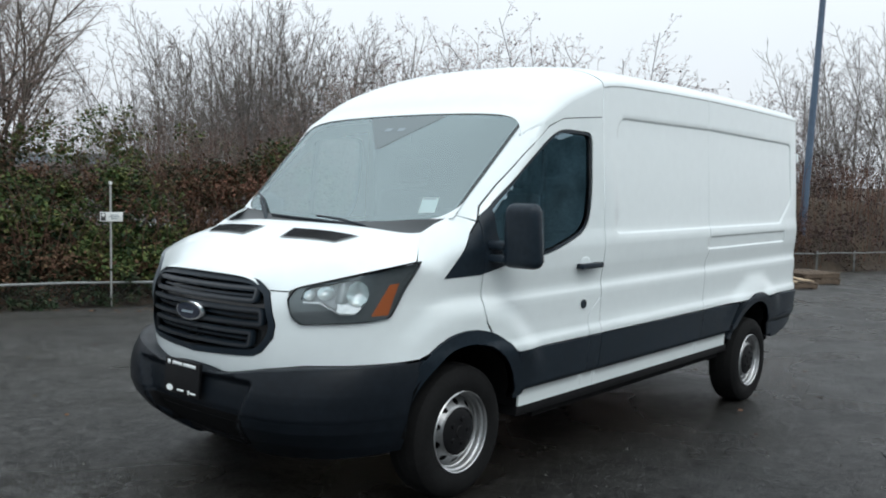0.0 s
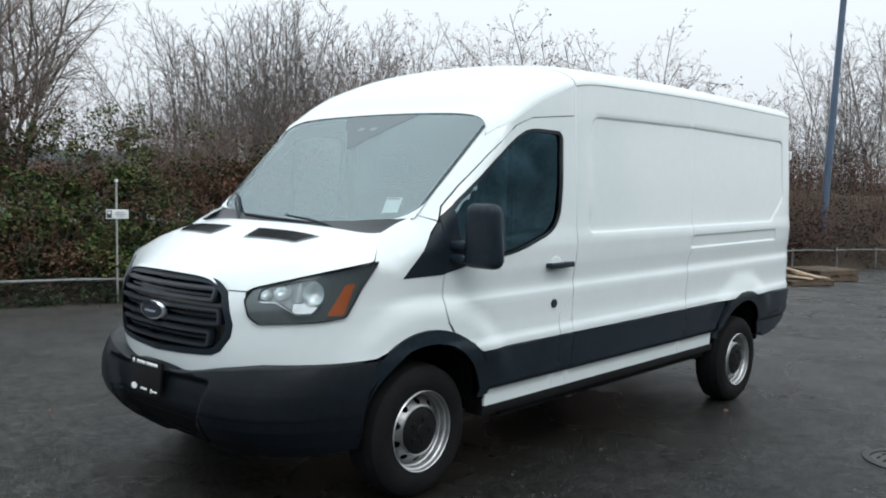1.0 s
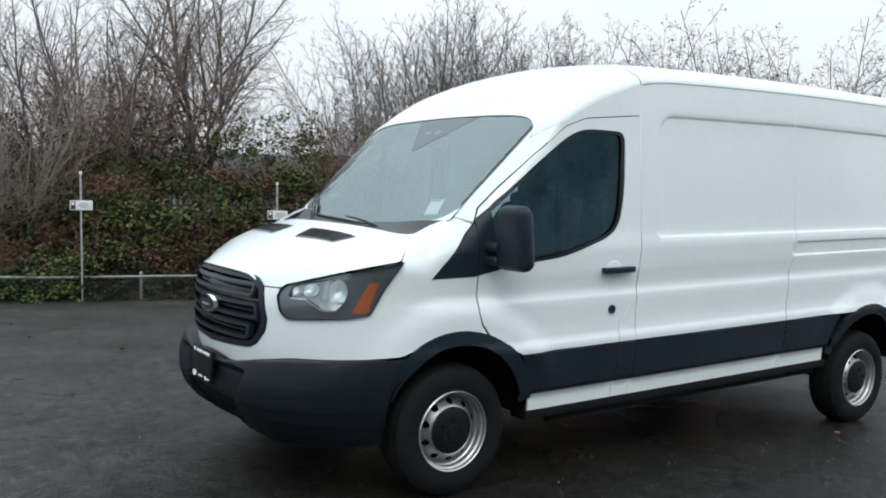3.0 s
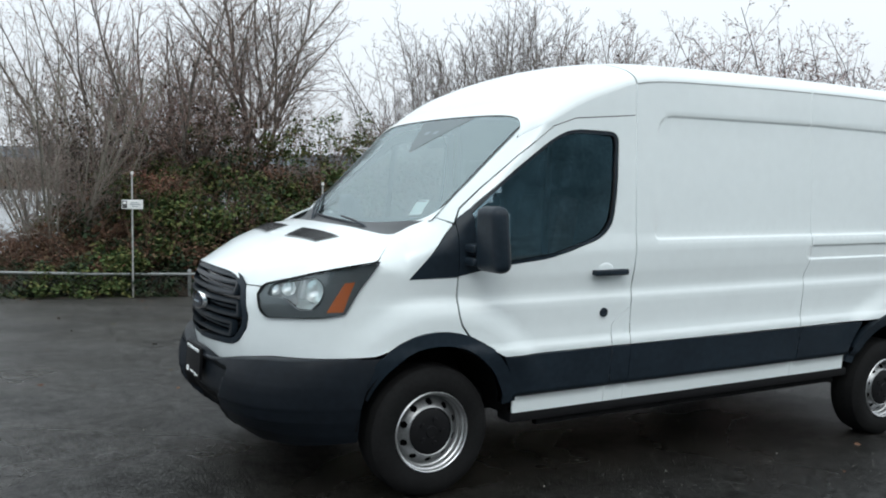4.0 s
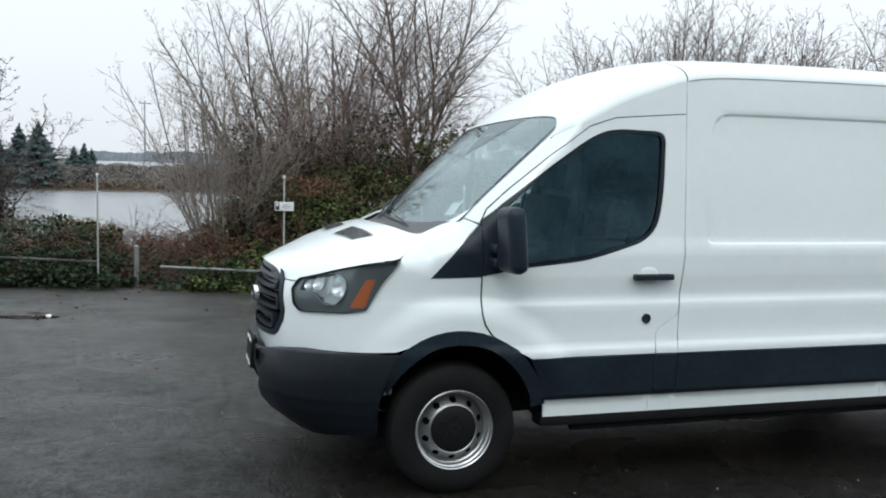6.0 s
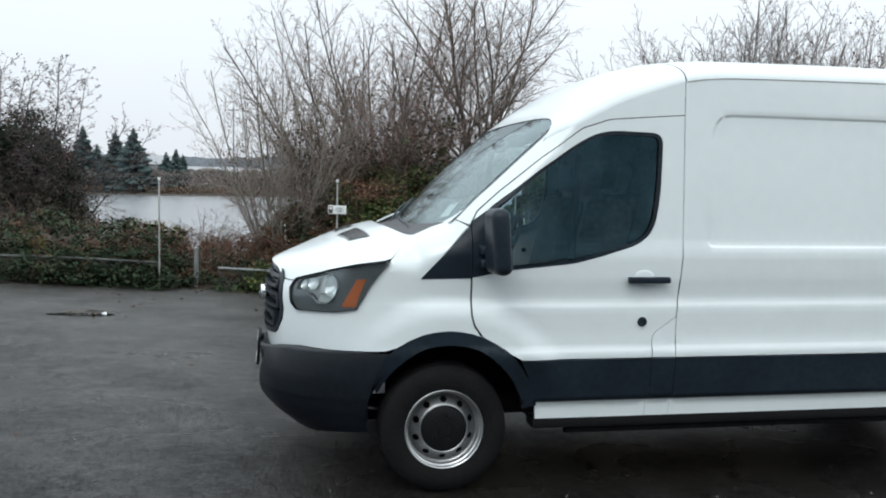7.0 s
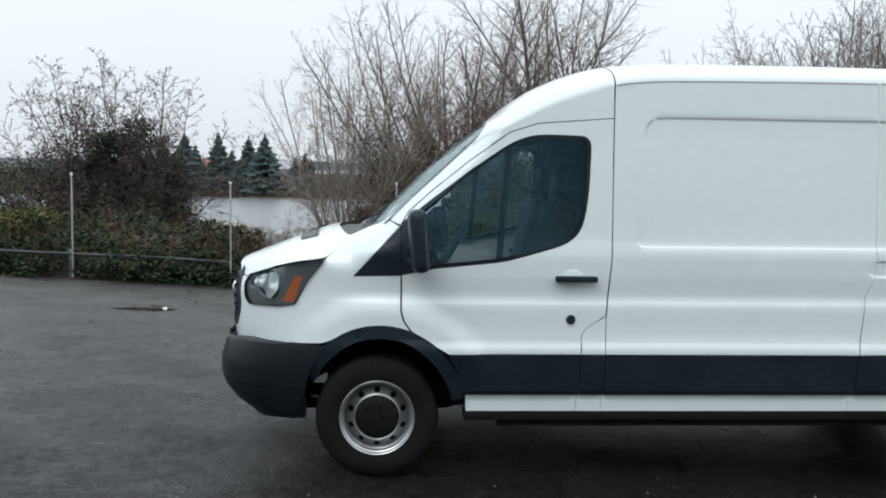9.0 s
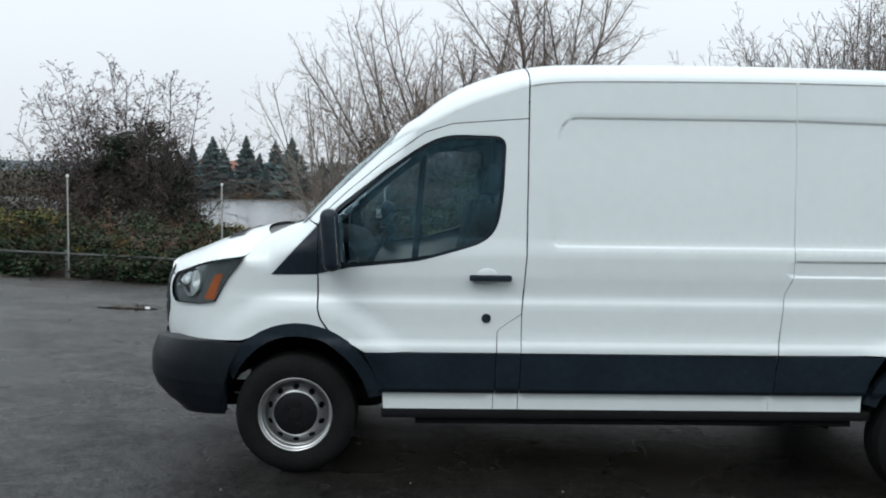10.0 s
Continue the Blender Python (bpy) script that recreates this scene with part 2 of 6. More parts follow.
def skin(name, fn, outer, material, parent, holes=(), xs=0.05, zs=(), loops=(), flange=0.015, label="", mirror=False, push=0.0, step=0.02):
    """A sheet over the outline `outer` in the (u, z) domain of the surface fn, with holes, folded back at its rim by `flange`."""
    outline = dense(outer, step)
    cuts = [dense(h, step) for h in holes]
    pts, edges = [], []
    for loop in [outline] + cuts:
        k = len(pts)
        pts += loop
        edges += [(k + i, k + (i + 1) % len(loop)) for i in range(len(loop))]
    for loop in loops:
        pts += [p for p in dense(loop, step, False) if inside(p, outer) and not any(inside(p, h) for h in holes) and min(edge_dist(p, c) for c in [outer, *holes]) > step * 0.5]
    u0, u1 = min(p[0] for p in outer), max(p[0] for p in outer)
    z0, z1 = min(p[1] for p in outer), max(p[1] for p in outer)
    levels = sorted({round(z0 + (z1 - z0) * i / max(1, int((z1 - z0) / xs)), 4) for i in range(int((z1 - z0) / xs) + 1)} | {z for z in zs if z0 < z < z1})
    nu = max(1, int((u1 - u0) / xs))
    for i in range(nu + 1):
        for z in levels:
            p = (u0 + (u1 - u0) * i / nu, z)
            if inside(p, outer) and not any(inside(p, h) for h in holes) and min(edge_dist(p, c) for c in [outer, *holes]) > step * 0.7:
                pts.append(p)
    vs, es, fs, ov, *_ = delaunay_2d_cdt([Vector(p) for p in pts], edges, [], 0, 1e-5)
    tri = []
    for f in fs:
        c = (sum(vs[i].x for i in f) / len(f), sum(vs[i].y for i in f) / len(f))
        if inside(c, outer) and not any(inside(c, h) for h in holes):
            tri.append(tuple(f))
    eps = 0.004
    P, N = [], []
    for v in vs:
        a = Vector(fn(v.x, v.y))
        du, dz = Vector(fn(v.x + eps, v.y)) - Vector(fn(v.x - eps, v.y)), Vector(fn(v.x, v.y + eps)) - Vector(fn(v.x, v.y - eps))
        nn = du.cross(dz)
        nn = nn.normalized() if nn.length > 1e-12 else Vector((0, -1, 0))
        P.append(a + nn * push)
        N.append(nn)
    # keep the faces wound with the outward normal
    tri2 = []
    for f in tri:
        g = (P[f[1]] - P[f[0]]).cross(P[f[2]] - P[f[0]])
        tri2.append(f if g.dot(N[f[0]]) > 0 else tuple(reversed(f)))
    faces = list(tri2)
    if flange:
        count = {}
        for f in tri2:
            for i in range(3):
                a, b = f[i], f[(i + 1) % 3]
                count.setdefault((min(a, b), max(a, b)), []).append((a, b))
        rim = [c[0] for c in count.values() if len(c) == 1]
        back, top = {}, {}
        for a, b in rim:
            for i in (a, b):
                if i not in back:
                    top[i] = len(P)
                    P.append(P[i].copy())
                    N.append(N[i])
                    back[i] = len(P)
                    P.append(P[i] - N[i] * flange)
                    N.append(N[i])
        for a, b in rim:
            faces.append((top[b], top[a], back[a], back[b]))
        cen = sum(P, Vector()) / len(P)
        for i in list(back):
            n2 = (P[i] - cen)
            n2 = (n2 - N[i] * n2.dot(N[i]))
            n2 = n2.normalized() if n2.length > 1e-6 else N[i]
            N[top[i]] = (N[i] * 0.6 + n2 * 0.8).normalized()
            N[back[i]] = n2
    obs = [mesh_ob(name, P, faces, material, parent, label, True, N)]
    if mirror:
        flip = lambda v: Vector((v.x, -v.y, v.z))
        obs.append(mesh_ob(name, [flip(v) for v in P], [tuple(reversed(f)) for f in faces], material, parent, label, True, [flip(n) for n in N]))
    return obs


def grid_ob(name, fn, nu, nv, material, parent=None, label="", closed_u=False):
    """A sheet fn(s, t), s and t from 0 to 1."""
    P = [Vector(fn(i / nu, j / nv)) for i in range(nu + 1) for j in range(nv + 1)]
    F = [(i * (nv + 1) + j, (i + 1) * (nv + 1) + j, (i + 1) * (nv + 1) + j + 1, i * (nv + 1) + j + 1) for i in range(nu) for j in range(nv)]
    return mesh_ob(name, P, F, material, parent, label)


def lerp(x, table):
    return float(np.interp(x, [a for a, _ in table], [b for _, b in table]))


def smooth(a, b, x):
    t = max(0.0, min(1.0, (x - a) / (b - a)))
    return t * t * (3 - 2 * t)


def spline(x, table):
    """A smooth curve through (x, y) knots (Catmull-Rom in y)."""
    xs = [a for a, _ in table]
    ys = [b for _, b in table]
    if x <= xs[0]:
        return ys[0]
    if x >= xs[-1]:
        return ys[-1]
    i = max(k for k in range(len(xs)) if xs[k] <= x)
    h = xs[i + 1] - xs[i]
    t = (x - xs[i]) / h
    m0 = (ys[i + 1] - ys[i - 1]) / (xs[i + 1] - xs[i - 1]) if i > 0 else (ys[1] - ys[0]) / h
    m1 = (ys[i + 2] - ys[i]) / (xs[i + 2] - xs[i]) if i + 2 < len(xs) else (ys[-1] - ys[-2]) / h
    return (2 * t ** 3 - 3 * t * t + 1) * ys[i] + (t ** 3 - 2 * t * t + t) * h * m0 + (-2 * t ** 3 + 3 * t * t) * ys[i + 1] + (t ** 3 - t * t) * h * m1

# ---- ground: the sloping wet lot, a planted bank, a lake and its far shore ----
def fence_y(x):
    return 8.27 - 0.13 * x


def lot_z(x, y):
    """The asphalt falls gently to the tail of the van and towards the bank."""
    return (-0.035 if x > 0 else -0.031) * x - 0.011 * max(0.0, y)


LAKE = -2.4


def ground_z(x, y):
    d = y - fence_y(x)
    lot = lot_z(max(-40.0, min(45.0, x)), max(0.0, min(y, fence_y(x), 14.0)))
    if d < 0.05:
        return lot
    # earth heaped under the hedges, unseen, added to close bright gaps between leaves
    heap = 0.95 * smooth(-1.4, 0.6, x) + 0.45 * smooth(-3.4, -4.6, x) + 1.4 * smooth(16.0, 24.0, x)
    bank = lot + 0.06 * smooth(0.05, 0.5, d) + heap * smooth(0.35, 2.2, d) * (1 - smooth(4.0, 6.0, d))
    low = LAKE - 0.6
    z = bank + (low - bank) * smooth(4.0 + 9.0 * smooth(4.5, 9.0, x), 14.0 + 14.0 * smooth(5.0, 10.0, x), d)
    if d > 2.0:
        z += 0.12 * noise.noise(Vector((x * 0.4, y * 0.4, 0))) * smooth(2.0, 5.0, d) * (1 - smooth(40, 80, d))
    r = d + 0.15 * x
    if r > 150:
        z = low + (LAKE + 0.35 - low) * smooth(160, 200, r) + 5.0 * smooth(230, 420, r)
    return z


def wet_asphalt():
    m = mat("wet_asphalt", (0.038, 0.039, 0.041), 0.5, spec=0.26)
    t = m.node_tree
    b = t.nodes["Principled BSDF"]
    co = t.nodes.new("ShaderNodeTexCoord")

    def tex(scale, detail=4, stretch=None):
        n = t.nodes.new("ShaderNodeTexNoise")
        n.inputs["Scale"].default_value, n.inputs["Detail"].default_value = scale, detail
        if stretch:
            mp = t.nodes.new("ShaderNodeMapping")
            mp.inputs["Scale"].default_value = stretch
            t.links.new(co.outputs["Object"], mp.inputs["Vector"])
            t.links.new(mp.outputs["Vector"], n.inputs["Vector"])
        else:
            t.links.new(co.outputs["Object"], n.inputs["Vector"])
        return n.outputs["Fac"]

    def rng(v, a, b_, lo, hi):
        r = t.nodes.new("ShaderNodeMapRange")
        for k, x in zip(("From Min", "From Max", "To Min", "To Max"), (a, b_, lo, hi)):
            r.inputs[k].default_value = x
        t.links.new(v, r.inputs["Value"])
        return r.outputs["Result"]

    def op(kind, a, c):
        o = t.nodes.new("ShaderNodeMath")
        o.operation = kind
        for i, v in enumerate((a, c)):
            if isinstance(v, float):
                o.inputs[i].default_value = v
            else:
                t.links.new(v, o.inputs[i])
        return o.outputs[0]

    patch, blot, grit, fine = tex(0.22, 5, (1, 1.8, 1)), tex(1.1, 6, (1, 1.2, 1)), tex(42, 4), tex(200, 2)
    stain = tex(0.6, 8, (1, 1.35, 1))
    pit = tex(11, 5)
    # wet and dark, with shade near the van and sheen bankward painted in
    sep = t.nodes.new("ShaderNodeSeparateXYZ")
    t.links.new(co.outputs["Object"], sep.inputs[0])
    bankward = rng(op("ADD", sep.outputs["Y"], op("MULTIPLY", op("SUBTRACT", stain, 0.5), 6.0)), -2.5, 7.5, 0.0, 1.0)
    tone = op("MULTIPLY", rng(bankward, 0.0, 1.0, 0.34, 2.4), op("MULTIPLY", op("MULTIPLY", rng(patch, 0.35, 0.65, 0.85, 1.15), rng(blot, 0.32, 0.68, 0.75, 1.2)), op("MULTIPLY", rng(pit, 0.3, 0.7, 0.6, 1.4), rng(grit, 0.3, 0.72, 0.3, 1.9))))
    # stray pale chippings
    vor = t.nodes.new("ShaderNodeTexVoronoi")
    vor.inputs["Scale"].default_value = 38
    t.links.new(co.outputs["Object"], vor.inputs["Vector"])
    chip = op("MULTIPLY", rng(vor.outputs["Distance"], 0.10, 0.16, 1.0, 0.0), rng(tex(17, 2), 0.60, 0.66, 0.0, 1.0))
    col = t.nodes.new("ShaderNodeMix")
    col.data_type = "RGBA"
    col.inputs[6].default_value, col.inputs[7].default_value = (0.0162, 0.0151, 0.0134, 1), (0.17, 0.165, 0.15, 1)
    t.links.new(chip, col.inputs[0])
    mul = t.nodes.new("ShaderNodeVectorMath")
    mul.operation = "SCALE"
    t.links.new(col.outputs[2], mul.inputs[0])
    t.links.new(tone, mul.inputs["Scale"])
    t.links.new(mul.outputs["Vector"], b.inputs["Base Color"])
    wet = rng(op("ADD", op("MULTIPLY", stain, 0.9), op("MULTIPLY", blot, 0.35)), 0.5, 0.74, 0.0, 1.0)
    t.links.new(op("ADD", rng(wet, 0.0, 1.0, 0.44, 0.22), rng(bankward, 0.1, 0.8, 0.0, 0.06)), b.inputs["Roughness"])
    t.links.new(op("MULTIPLY", op("MULTIPLY", rng(bankward, 0.0, 0.8, 0.36, 0.46), rng(grit, 0.32, 0.68, 0.4, 1.7)), op("MULTIPLY", rng(blot, 0.35, 0.65, 0.75, 1.3), rng(pit, 0.3, 0.7, 0.6, 1.4))), b.inputs["Specular IOR Level"])
    bp = t.nodes.new("ShaderNodeBump")
    bp.inputs["Distance"].default_value = 0.017
    bp.inputs["Strength"].default_value = 0.65
    t.links.new(op("ADD", op("ADD", grit, op("MULTIPLY", fine, 0.6)), op("MULTIPLY", pit, 0.7)), bp.inputs["Height"])
    t.links.new(bp.outputs["Normal"], b.inputs["Normal"])
    return m


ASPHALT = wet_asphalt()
SOIL = mat("leaf_litter_soil", (0.035, 0.025, 0.017), 0.9, var=0.5, vscale=1.2, bump=0.8, bscale=18, colour2=(0.075, 0.05, 0.03))
WATER = mat("lake_water", (0.15, 0.158, 0.165), 0.27, var=0.1, vscale=0.05, bump=0.05, bscale=3, spec=0.9)
gx = [-900, -400, -200, -120, -80, -60, -45] + [-36 + 2 * i for i in range(11)] + [-14 + 0.5 * i for i in range(57)] + [16 + 2 * i for i in range(15)] + [50, 60, 80, 120, 200, 400, 900]
gd = [-900, -300, -120, -60, -30, -20, -14, -11, -10, -9.4, -8.8, -8.27, -7.8, -7.2, -6.6, -6, -4, -2, -0.8, 0.05, 0.12] + [0.3 + 0.3 * i for i in range(22)] + [7.5, 8.5, 10, 12, 14, 17, 20, 24, 28, 34, 45, 70, 110, 150, 160, 170, 180, 190, 200, 215, 230, 260, 300, 360, 420, 600, 900, 2500]
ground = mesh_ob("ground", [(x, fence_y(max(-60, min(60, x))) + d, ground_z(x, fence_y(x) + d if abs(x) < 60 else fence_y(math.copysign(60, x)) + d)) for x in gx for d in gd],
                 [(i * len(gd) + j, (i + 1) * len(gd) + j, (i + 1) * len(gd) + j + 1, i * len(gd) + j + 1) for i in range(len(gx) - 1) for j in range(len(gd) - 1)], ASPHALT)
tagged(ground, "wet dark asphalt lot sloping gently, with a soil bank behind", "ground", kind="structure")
ground.data.materials.append(SOIL)
for p_ in ground.data.polygons:
    k_ = p_.index % (len(gd) - 1)
    p_.material_index = 1 if gd[k_] >= 0.05 else 0
tagged(mesh_ob("water", [(-600, 12, LAKE), (600, -60 + 12, LAKE), (600, 230, LAKE), (-600, 330, LAKE)], [(0, 1, 2, 3)], WATER), "still grey lake reflecting the overcast sky", "water", kind="structure")

# ---- the van: x runs from its front axle to its tail, its driver side is at -y ----
van = thing("cargo_van", pose(0, 0.045, 0), "white mid-roof cargo van with black plastic bumpers, parked on wet asphalt", "van")
FRONT_U = -1.554
PLAN_X = [(-1.554, -0.965), (-1.303, -0.945), (-1.094, -0.885), (-0.90, -0.775), (-0.669, -0.63), (-0.476, -0.476), (-0.3, -0.3)]
PLAN_Y = [(-1.554, 0.0), (-1.303, 0.263), (-1.094, 0.48), (-0.90, 0.65), (-0.669, 0.835), (-0.476, 0.945), (-0.3, 0.983), (-0.1, 1.013), (0.13, 1.045), (0.4, 1.065), (0.8, 1.069), (2.0, 1.069), (4.5, 1.063), (4.78, 1.05), (4.84, 1.03), (4.88, 0.985)]
WAIST = [(0.3, 0.958), (0.4, 0.968), (0.5, 0.975), (0.52, 1.0), (0.72, 1.018), (0.745, 1.022), (0.775, 1.02), (0.81, 1.008), (0.88, 1.007), (0.99, 1.012), (1.025, 1.0105), (1.052, 1.0022), (1.075, 1.0), (1.115, 1.0045), (1.18, 1.0135), (1.3, 1.02), (1.345, 1.016), (1.4, 1.008), (1.7, 0.995), (2.0, 0.977), (2.1, 0.973), (2.35, 0.962)]
KNOTS = [z for z, _ in WAIST] + [0.76, 0.79, 1.01, 1.04, 1.068, 1.098, 1.15, 1.325, 1.37]
EDGE = [(-0.3, 1.276), (-0.23, 1.343), (-0.16, 1.405), (-0.06, 1.452), (0.03, 1.482), (0.62, 2.02), (0.9, 2.28)]
RECESS = rounded([(1.475, 1.355), (4.36, 1.355), (4.64, 1.56), (4.64, 2.07), (2.9, 2.108), (1.5, 2.108)], [0.05, 0.04, 0.06, 0.09, 0.0, 0.13])
ROOF_C = [(0.5, 1.965), (0.54, 2.0), (0.62, 2.07), (0.66, 2.097), (0.72, 2.14), (0.8, 2.215), (0.95, 2.318), (1.165, 2.412), (1.39, 2.465), (1.73, 2.485), (3.1, 2.487), (4.88, 2.445)]
RAIL = [(0.5, 1.9), (0.54, 1.935), (0.62, 1.985), (0.66, 2.003), (0.8, 2.07), (0.95, 2.145), (1.165, 2.225), (1.39, 2.29), (1.73, 2.312), (3.1, 2.318), (4.88, 2.285)]


def side_width(u, z):
    f = smooth(-0.6, 0.15, u)
    w = spline(u, PLAN_Y) + f * (lerp(z, WAIST) - 1.022)
    # swelling round the wheel arches
    for cx, cz, r0, r1 in ((0.02, 0.34, 0.76, 0.61), (3.82, 0.26, 0.72, 0.57)):
        r = math.hypot(u - cx, z - cz)
        if r < r0:
            w += 0.028 * smooth(r0, r1, r) * smooth(0.52, 0.78, z) * (1 - smooth(-0.25, -0.6, u))
    # load-bay panel, pressed in
    if 1.4 < u < 4.7 and 1.3 < z < 2.15:
        d = edge_dist((u, z), RECESS)
        if inside((u, z), RECESS):
            soft_end = (1 - smooth(1.5, 1.68, u)) * smooth(0.0, 0.18, min(z - 1.355, 2.108 - z)) + smooth(4.5, 4.6, u) * smooth(1.62, 1.7, z) * (1 - smooth(1.98, 2.05, z))
            w -= 0.009 * smooth(0, 0.016 + 0.025 * soft_end, d)
    # pressed slots behind the sliding door
    if 2.85 < u < 4.5 and 1.17 < z < 1.32:
        w -= 0.010 * smooth(2.87, 2.90, u) * (1 - smooth(4.42, 4.46, u)) * smooth(1.295, 1.283, z) * smooth(1.195, 1.207, z)
    # rounding into the hood edge and the windscreen pillar
    if -0.36 < u < 0.8:
        r = lerp(u, [(-0.36, 0.004), (-0.3, 0.03), (-0.23, 0.10), (-0.16, 0.16), (0.05, 0.16), (0.6, 0.09), (0.8, 0.0)])
        d = edge_dist((u, z), EDGE, False) * (1 if z < lerp(u, EDGE) else -1)
        if d < r:
            w -= 0.92 * r * (1 - max(d / r, -0.25)) ** 2
    return w


def body(u, z):
    """A point of the white body: u is x along the side, and goes on round the nose to the far side."""
    s = -1
    if u < FRONT_U:
        u, s = 2 * FRONT_U - u, 1
    x = spline(u, PLAN_X) if u < -0.3 else u
    f = 1 - smooth(-1.1, -0.4, u)
    x += f * (0.05 * max(0, (z - 1.0) / 0.16) ** 2 + 0.03 * max(0, (0.9 - z) / 0.16) ** 2 * 0.5)
    return (x, s * max(0.0, side_width(u, z)), z)


def roof_half(x):
    return side_width(min(x, 4.88), spline(x, RAIL))


def roof_z(x, y):
    """Height of the roof over a place of the plan."""
    w = roof_half(x)
    k = min(1.0, abs(y) / w)
    zc, zr = spline(x, ROOF_C), spline(x, RAIL)
    crown = 0.07 * y * y * smooth(0.6, 1.2, x)
    return zr + (zc - crown - zr) * (1 - k ** 7) ** (1 / 2.0)


# outlines on the side, in (x, height)
ARCH_F = [(0.02 + 0.50 * math.cos(a), 0.37 + 0.53 * math.sin(a)) for a in [radians(d) for d in range(4, 153, 8)]]
ARCH_F_IN = [(0.02 + 0.42 * math.cos(a), 0.37 + 0.455 * math.sin(a)) for a in [radians(d) for d in range(4, 166, 8)]]
ARCH_R = [(3.82 + 0.50 * math.cos(a), 0.30 + 0.49 * math.sin(a)) for a in [radians(d) for d in range(2, 168, 8)]]
ARCH_R_IN = [(3.82 + 0.42 * math.cos(a), 0.30 + 0.42 * math.sin(a)) for a in [radians(d) for d in range(2, 170, 8)]]
GRILLE_SIDE = [(-1.08, 1.125), (-1.055, 1.06), (-1.03, 0.96), (-1.042, 0.895), (-1.10, 0.823), (-1.155, 0.797), (FRONT_U, 0.774)]
LAMP = [(-0.297, 1.275), (-0.40, 1.139), (-0.476, 1.005), (-0.6, 0.985), (-0.91, 0.966), (-0.955, 1.0), (-0.985, 1.085), (-0.962, 1.146), (-0.80, 1.184), (-0.669, 1.214), (-0.476, 1.25)]
arch_front = [p for p in ARCH_F if p[0] < 0.19 and p[1] > 0.79]
fender = [(FRONT_U, 0.695), (-1.3, 0.70), (-1.094, 0.742), (-0.9, 0.766), (-0.476, 0.782), (-0.325, 0.788)] + arch_front[::-1]
fender += [(0.182, 0.868), (0.142, 0.925), (0.126, 0.985), (0.126, 1.183), (-0.143, 1.176), (0.116, 1.462), (0.05, 1.497), (0.03, 1.482), (-0.06, 1.452), (-0.16, 1.405), (-0.23, 1.343)]
fender += LAMP[:7] + [(-0.99, 1.126)] + GRILLE_SIDE
skin("front_fender", body, fender, WHITE, van, zs=KNOTS, xs=0.035, mirror=True)

door_seam = [(0.1342, 1.19), (0.1365, 1.15), (0.1365, 0.985), (0.1525, 0.929), (0.192, 0.8735)]
arch_door = [p for p in ARCH_F if p[0] > 0.195 and p[1] > 0.742][::-1]
WINDOW = [(0.142, 1.19), (0.321, 1.226), (0.731, 1.268), (1.084, 1.375), (1.165, 1.46), (1.197, 1.65), (1.21, 1.99), (0.877, 1.998), (0.742, 1.946), (0.491, 1.77), (0.24, 1.574), (0.142, 1.475)]
WINDOW = rounded(WINDOW, [0, 0, 0.1, 0.08, 0.08, 0.1, 0.07, 0.1, 0.1, 0, 0, 0])
door_out = door_seam + arch_door + [(0.41, 0.741), (1.165, 0.741), (1.168, 0.858), (1.187, 0.884), (1.306, 0.968), (1.33, 1.3), (1.332, 2.0905), (0.8955, 2.0545), (0.74, 2.0025), (0.5095, 1.8355), (0.2965, 1.6595), (0.17, 1.5415), (0.1365, 1.481)]
front_door = skin("front_door", body, door_out, WHITE, van, holes=[WINDOW], zs=KNOTS, xs=0.04, mirror=True)
skin("fuel_flap", body, [(1.171, 0.741), (1.308, 0.741), (1.308, 0.962), (1.190, 0.880), (1.173, 0.856)], WHITE, van, zs=KNOTS)
pillar = [(0.124, 1.472), (0.166, 1.547), (0.294, 1.665), (0.508, 1.841), (0.738, 2.008), (0.895, 2.06), (1.332, 2.096), (1.332, spline(1.332, RAIL))]
pillar += [(x, spline(x, RAIL)) for x in (1.25, 1.165, 1.05, 0.95, 0.87, 0.8, 0.72, 0.65, 0.6, 0.54)] + [(0.034, 1.486), (0.055, 1.499)]
skin("windscreen_pillar", body, pillar, WHITE, van, zs=KNOTS, xs=0.03, mirror=True)
rail = lambda a, b, n: [(a + (b - a) * i / n, spline(a + (b - a) * i / n, RAIL)) for i in range(n + 1)]
EDGES = [offset_poly(RECESS, 0.0), offset_poly(RECESS, 0.005), offset_poly(RECESS, 0.011), offset_poly(RECESS, 0.018), offset_poly(RECESS, 0.03), offset_poly(RECESS, 0.045)]
SLOTS = [[(2.9, z), (4.46, z)] for z in (1.192, 1.197, 1.203, 1.21, 1.28, 1.286, 1.292, 1.298)]
skin("load_door", body, [(1.312, 0.741), (2.808, 0.741), (2.8385, 1.1), (2.887, 1.2), (2.886, 2.0), (2.876, spline(2.87, RAIL))] + rail(2.85, 1.342, 10) + [(1.338, 1.3), (1.314, 0.97)], WHITE, van, zs=KNOTS, xs=0.06, loops=EDGES, mirror=True)
arch_q = [p for p in ARCH_R if p[1] > 0.745]
skin("rear_quarter", body, [(2.814, 0.741)] + arch_q[::-1] + [(4.88, 0.741)] + rail(4.88, 2.882, 14) + [(2.891, 2.0), (2.892, 1.2), (2.843, 1.1)], WHITE, van, zs=KNOTS, xs=0.06, loops=EDGES + SLOTS, mirror=True)

DITCHGREY = mat("ditch_grey", (0.3, 0.31, 0.32), 0.6)
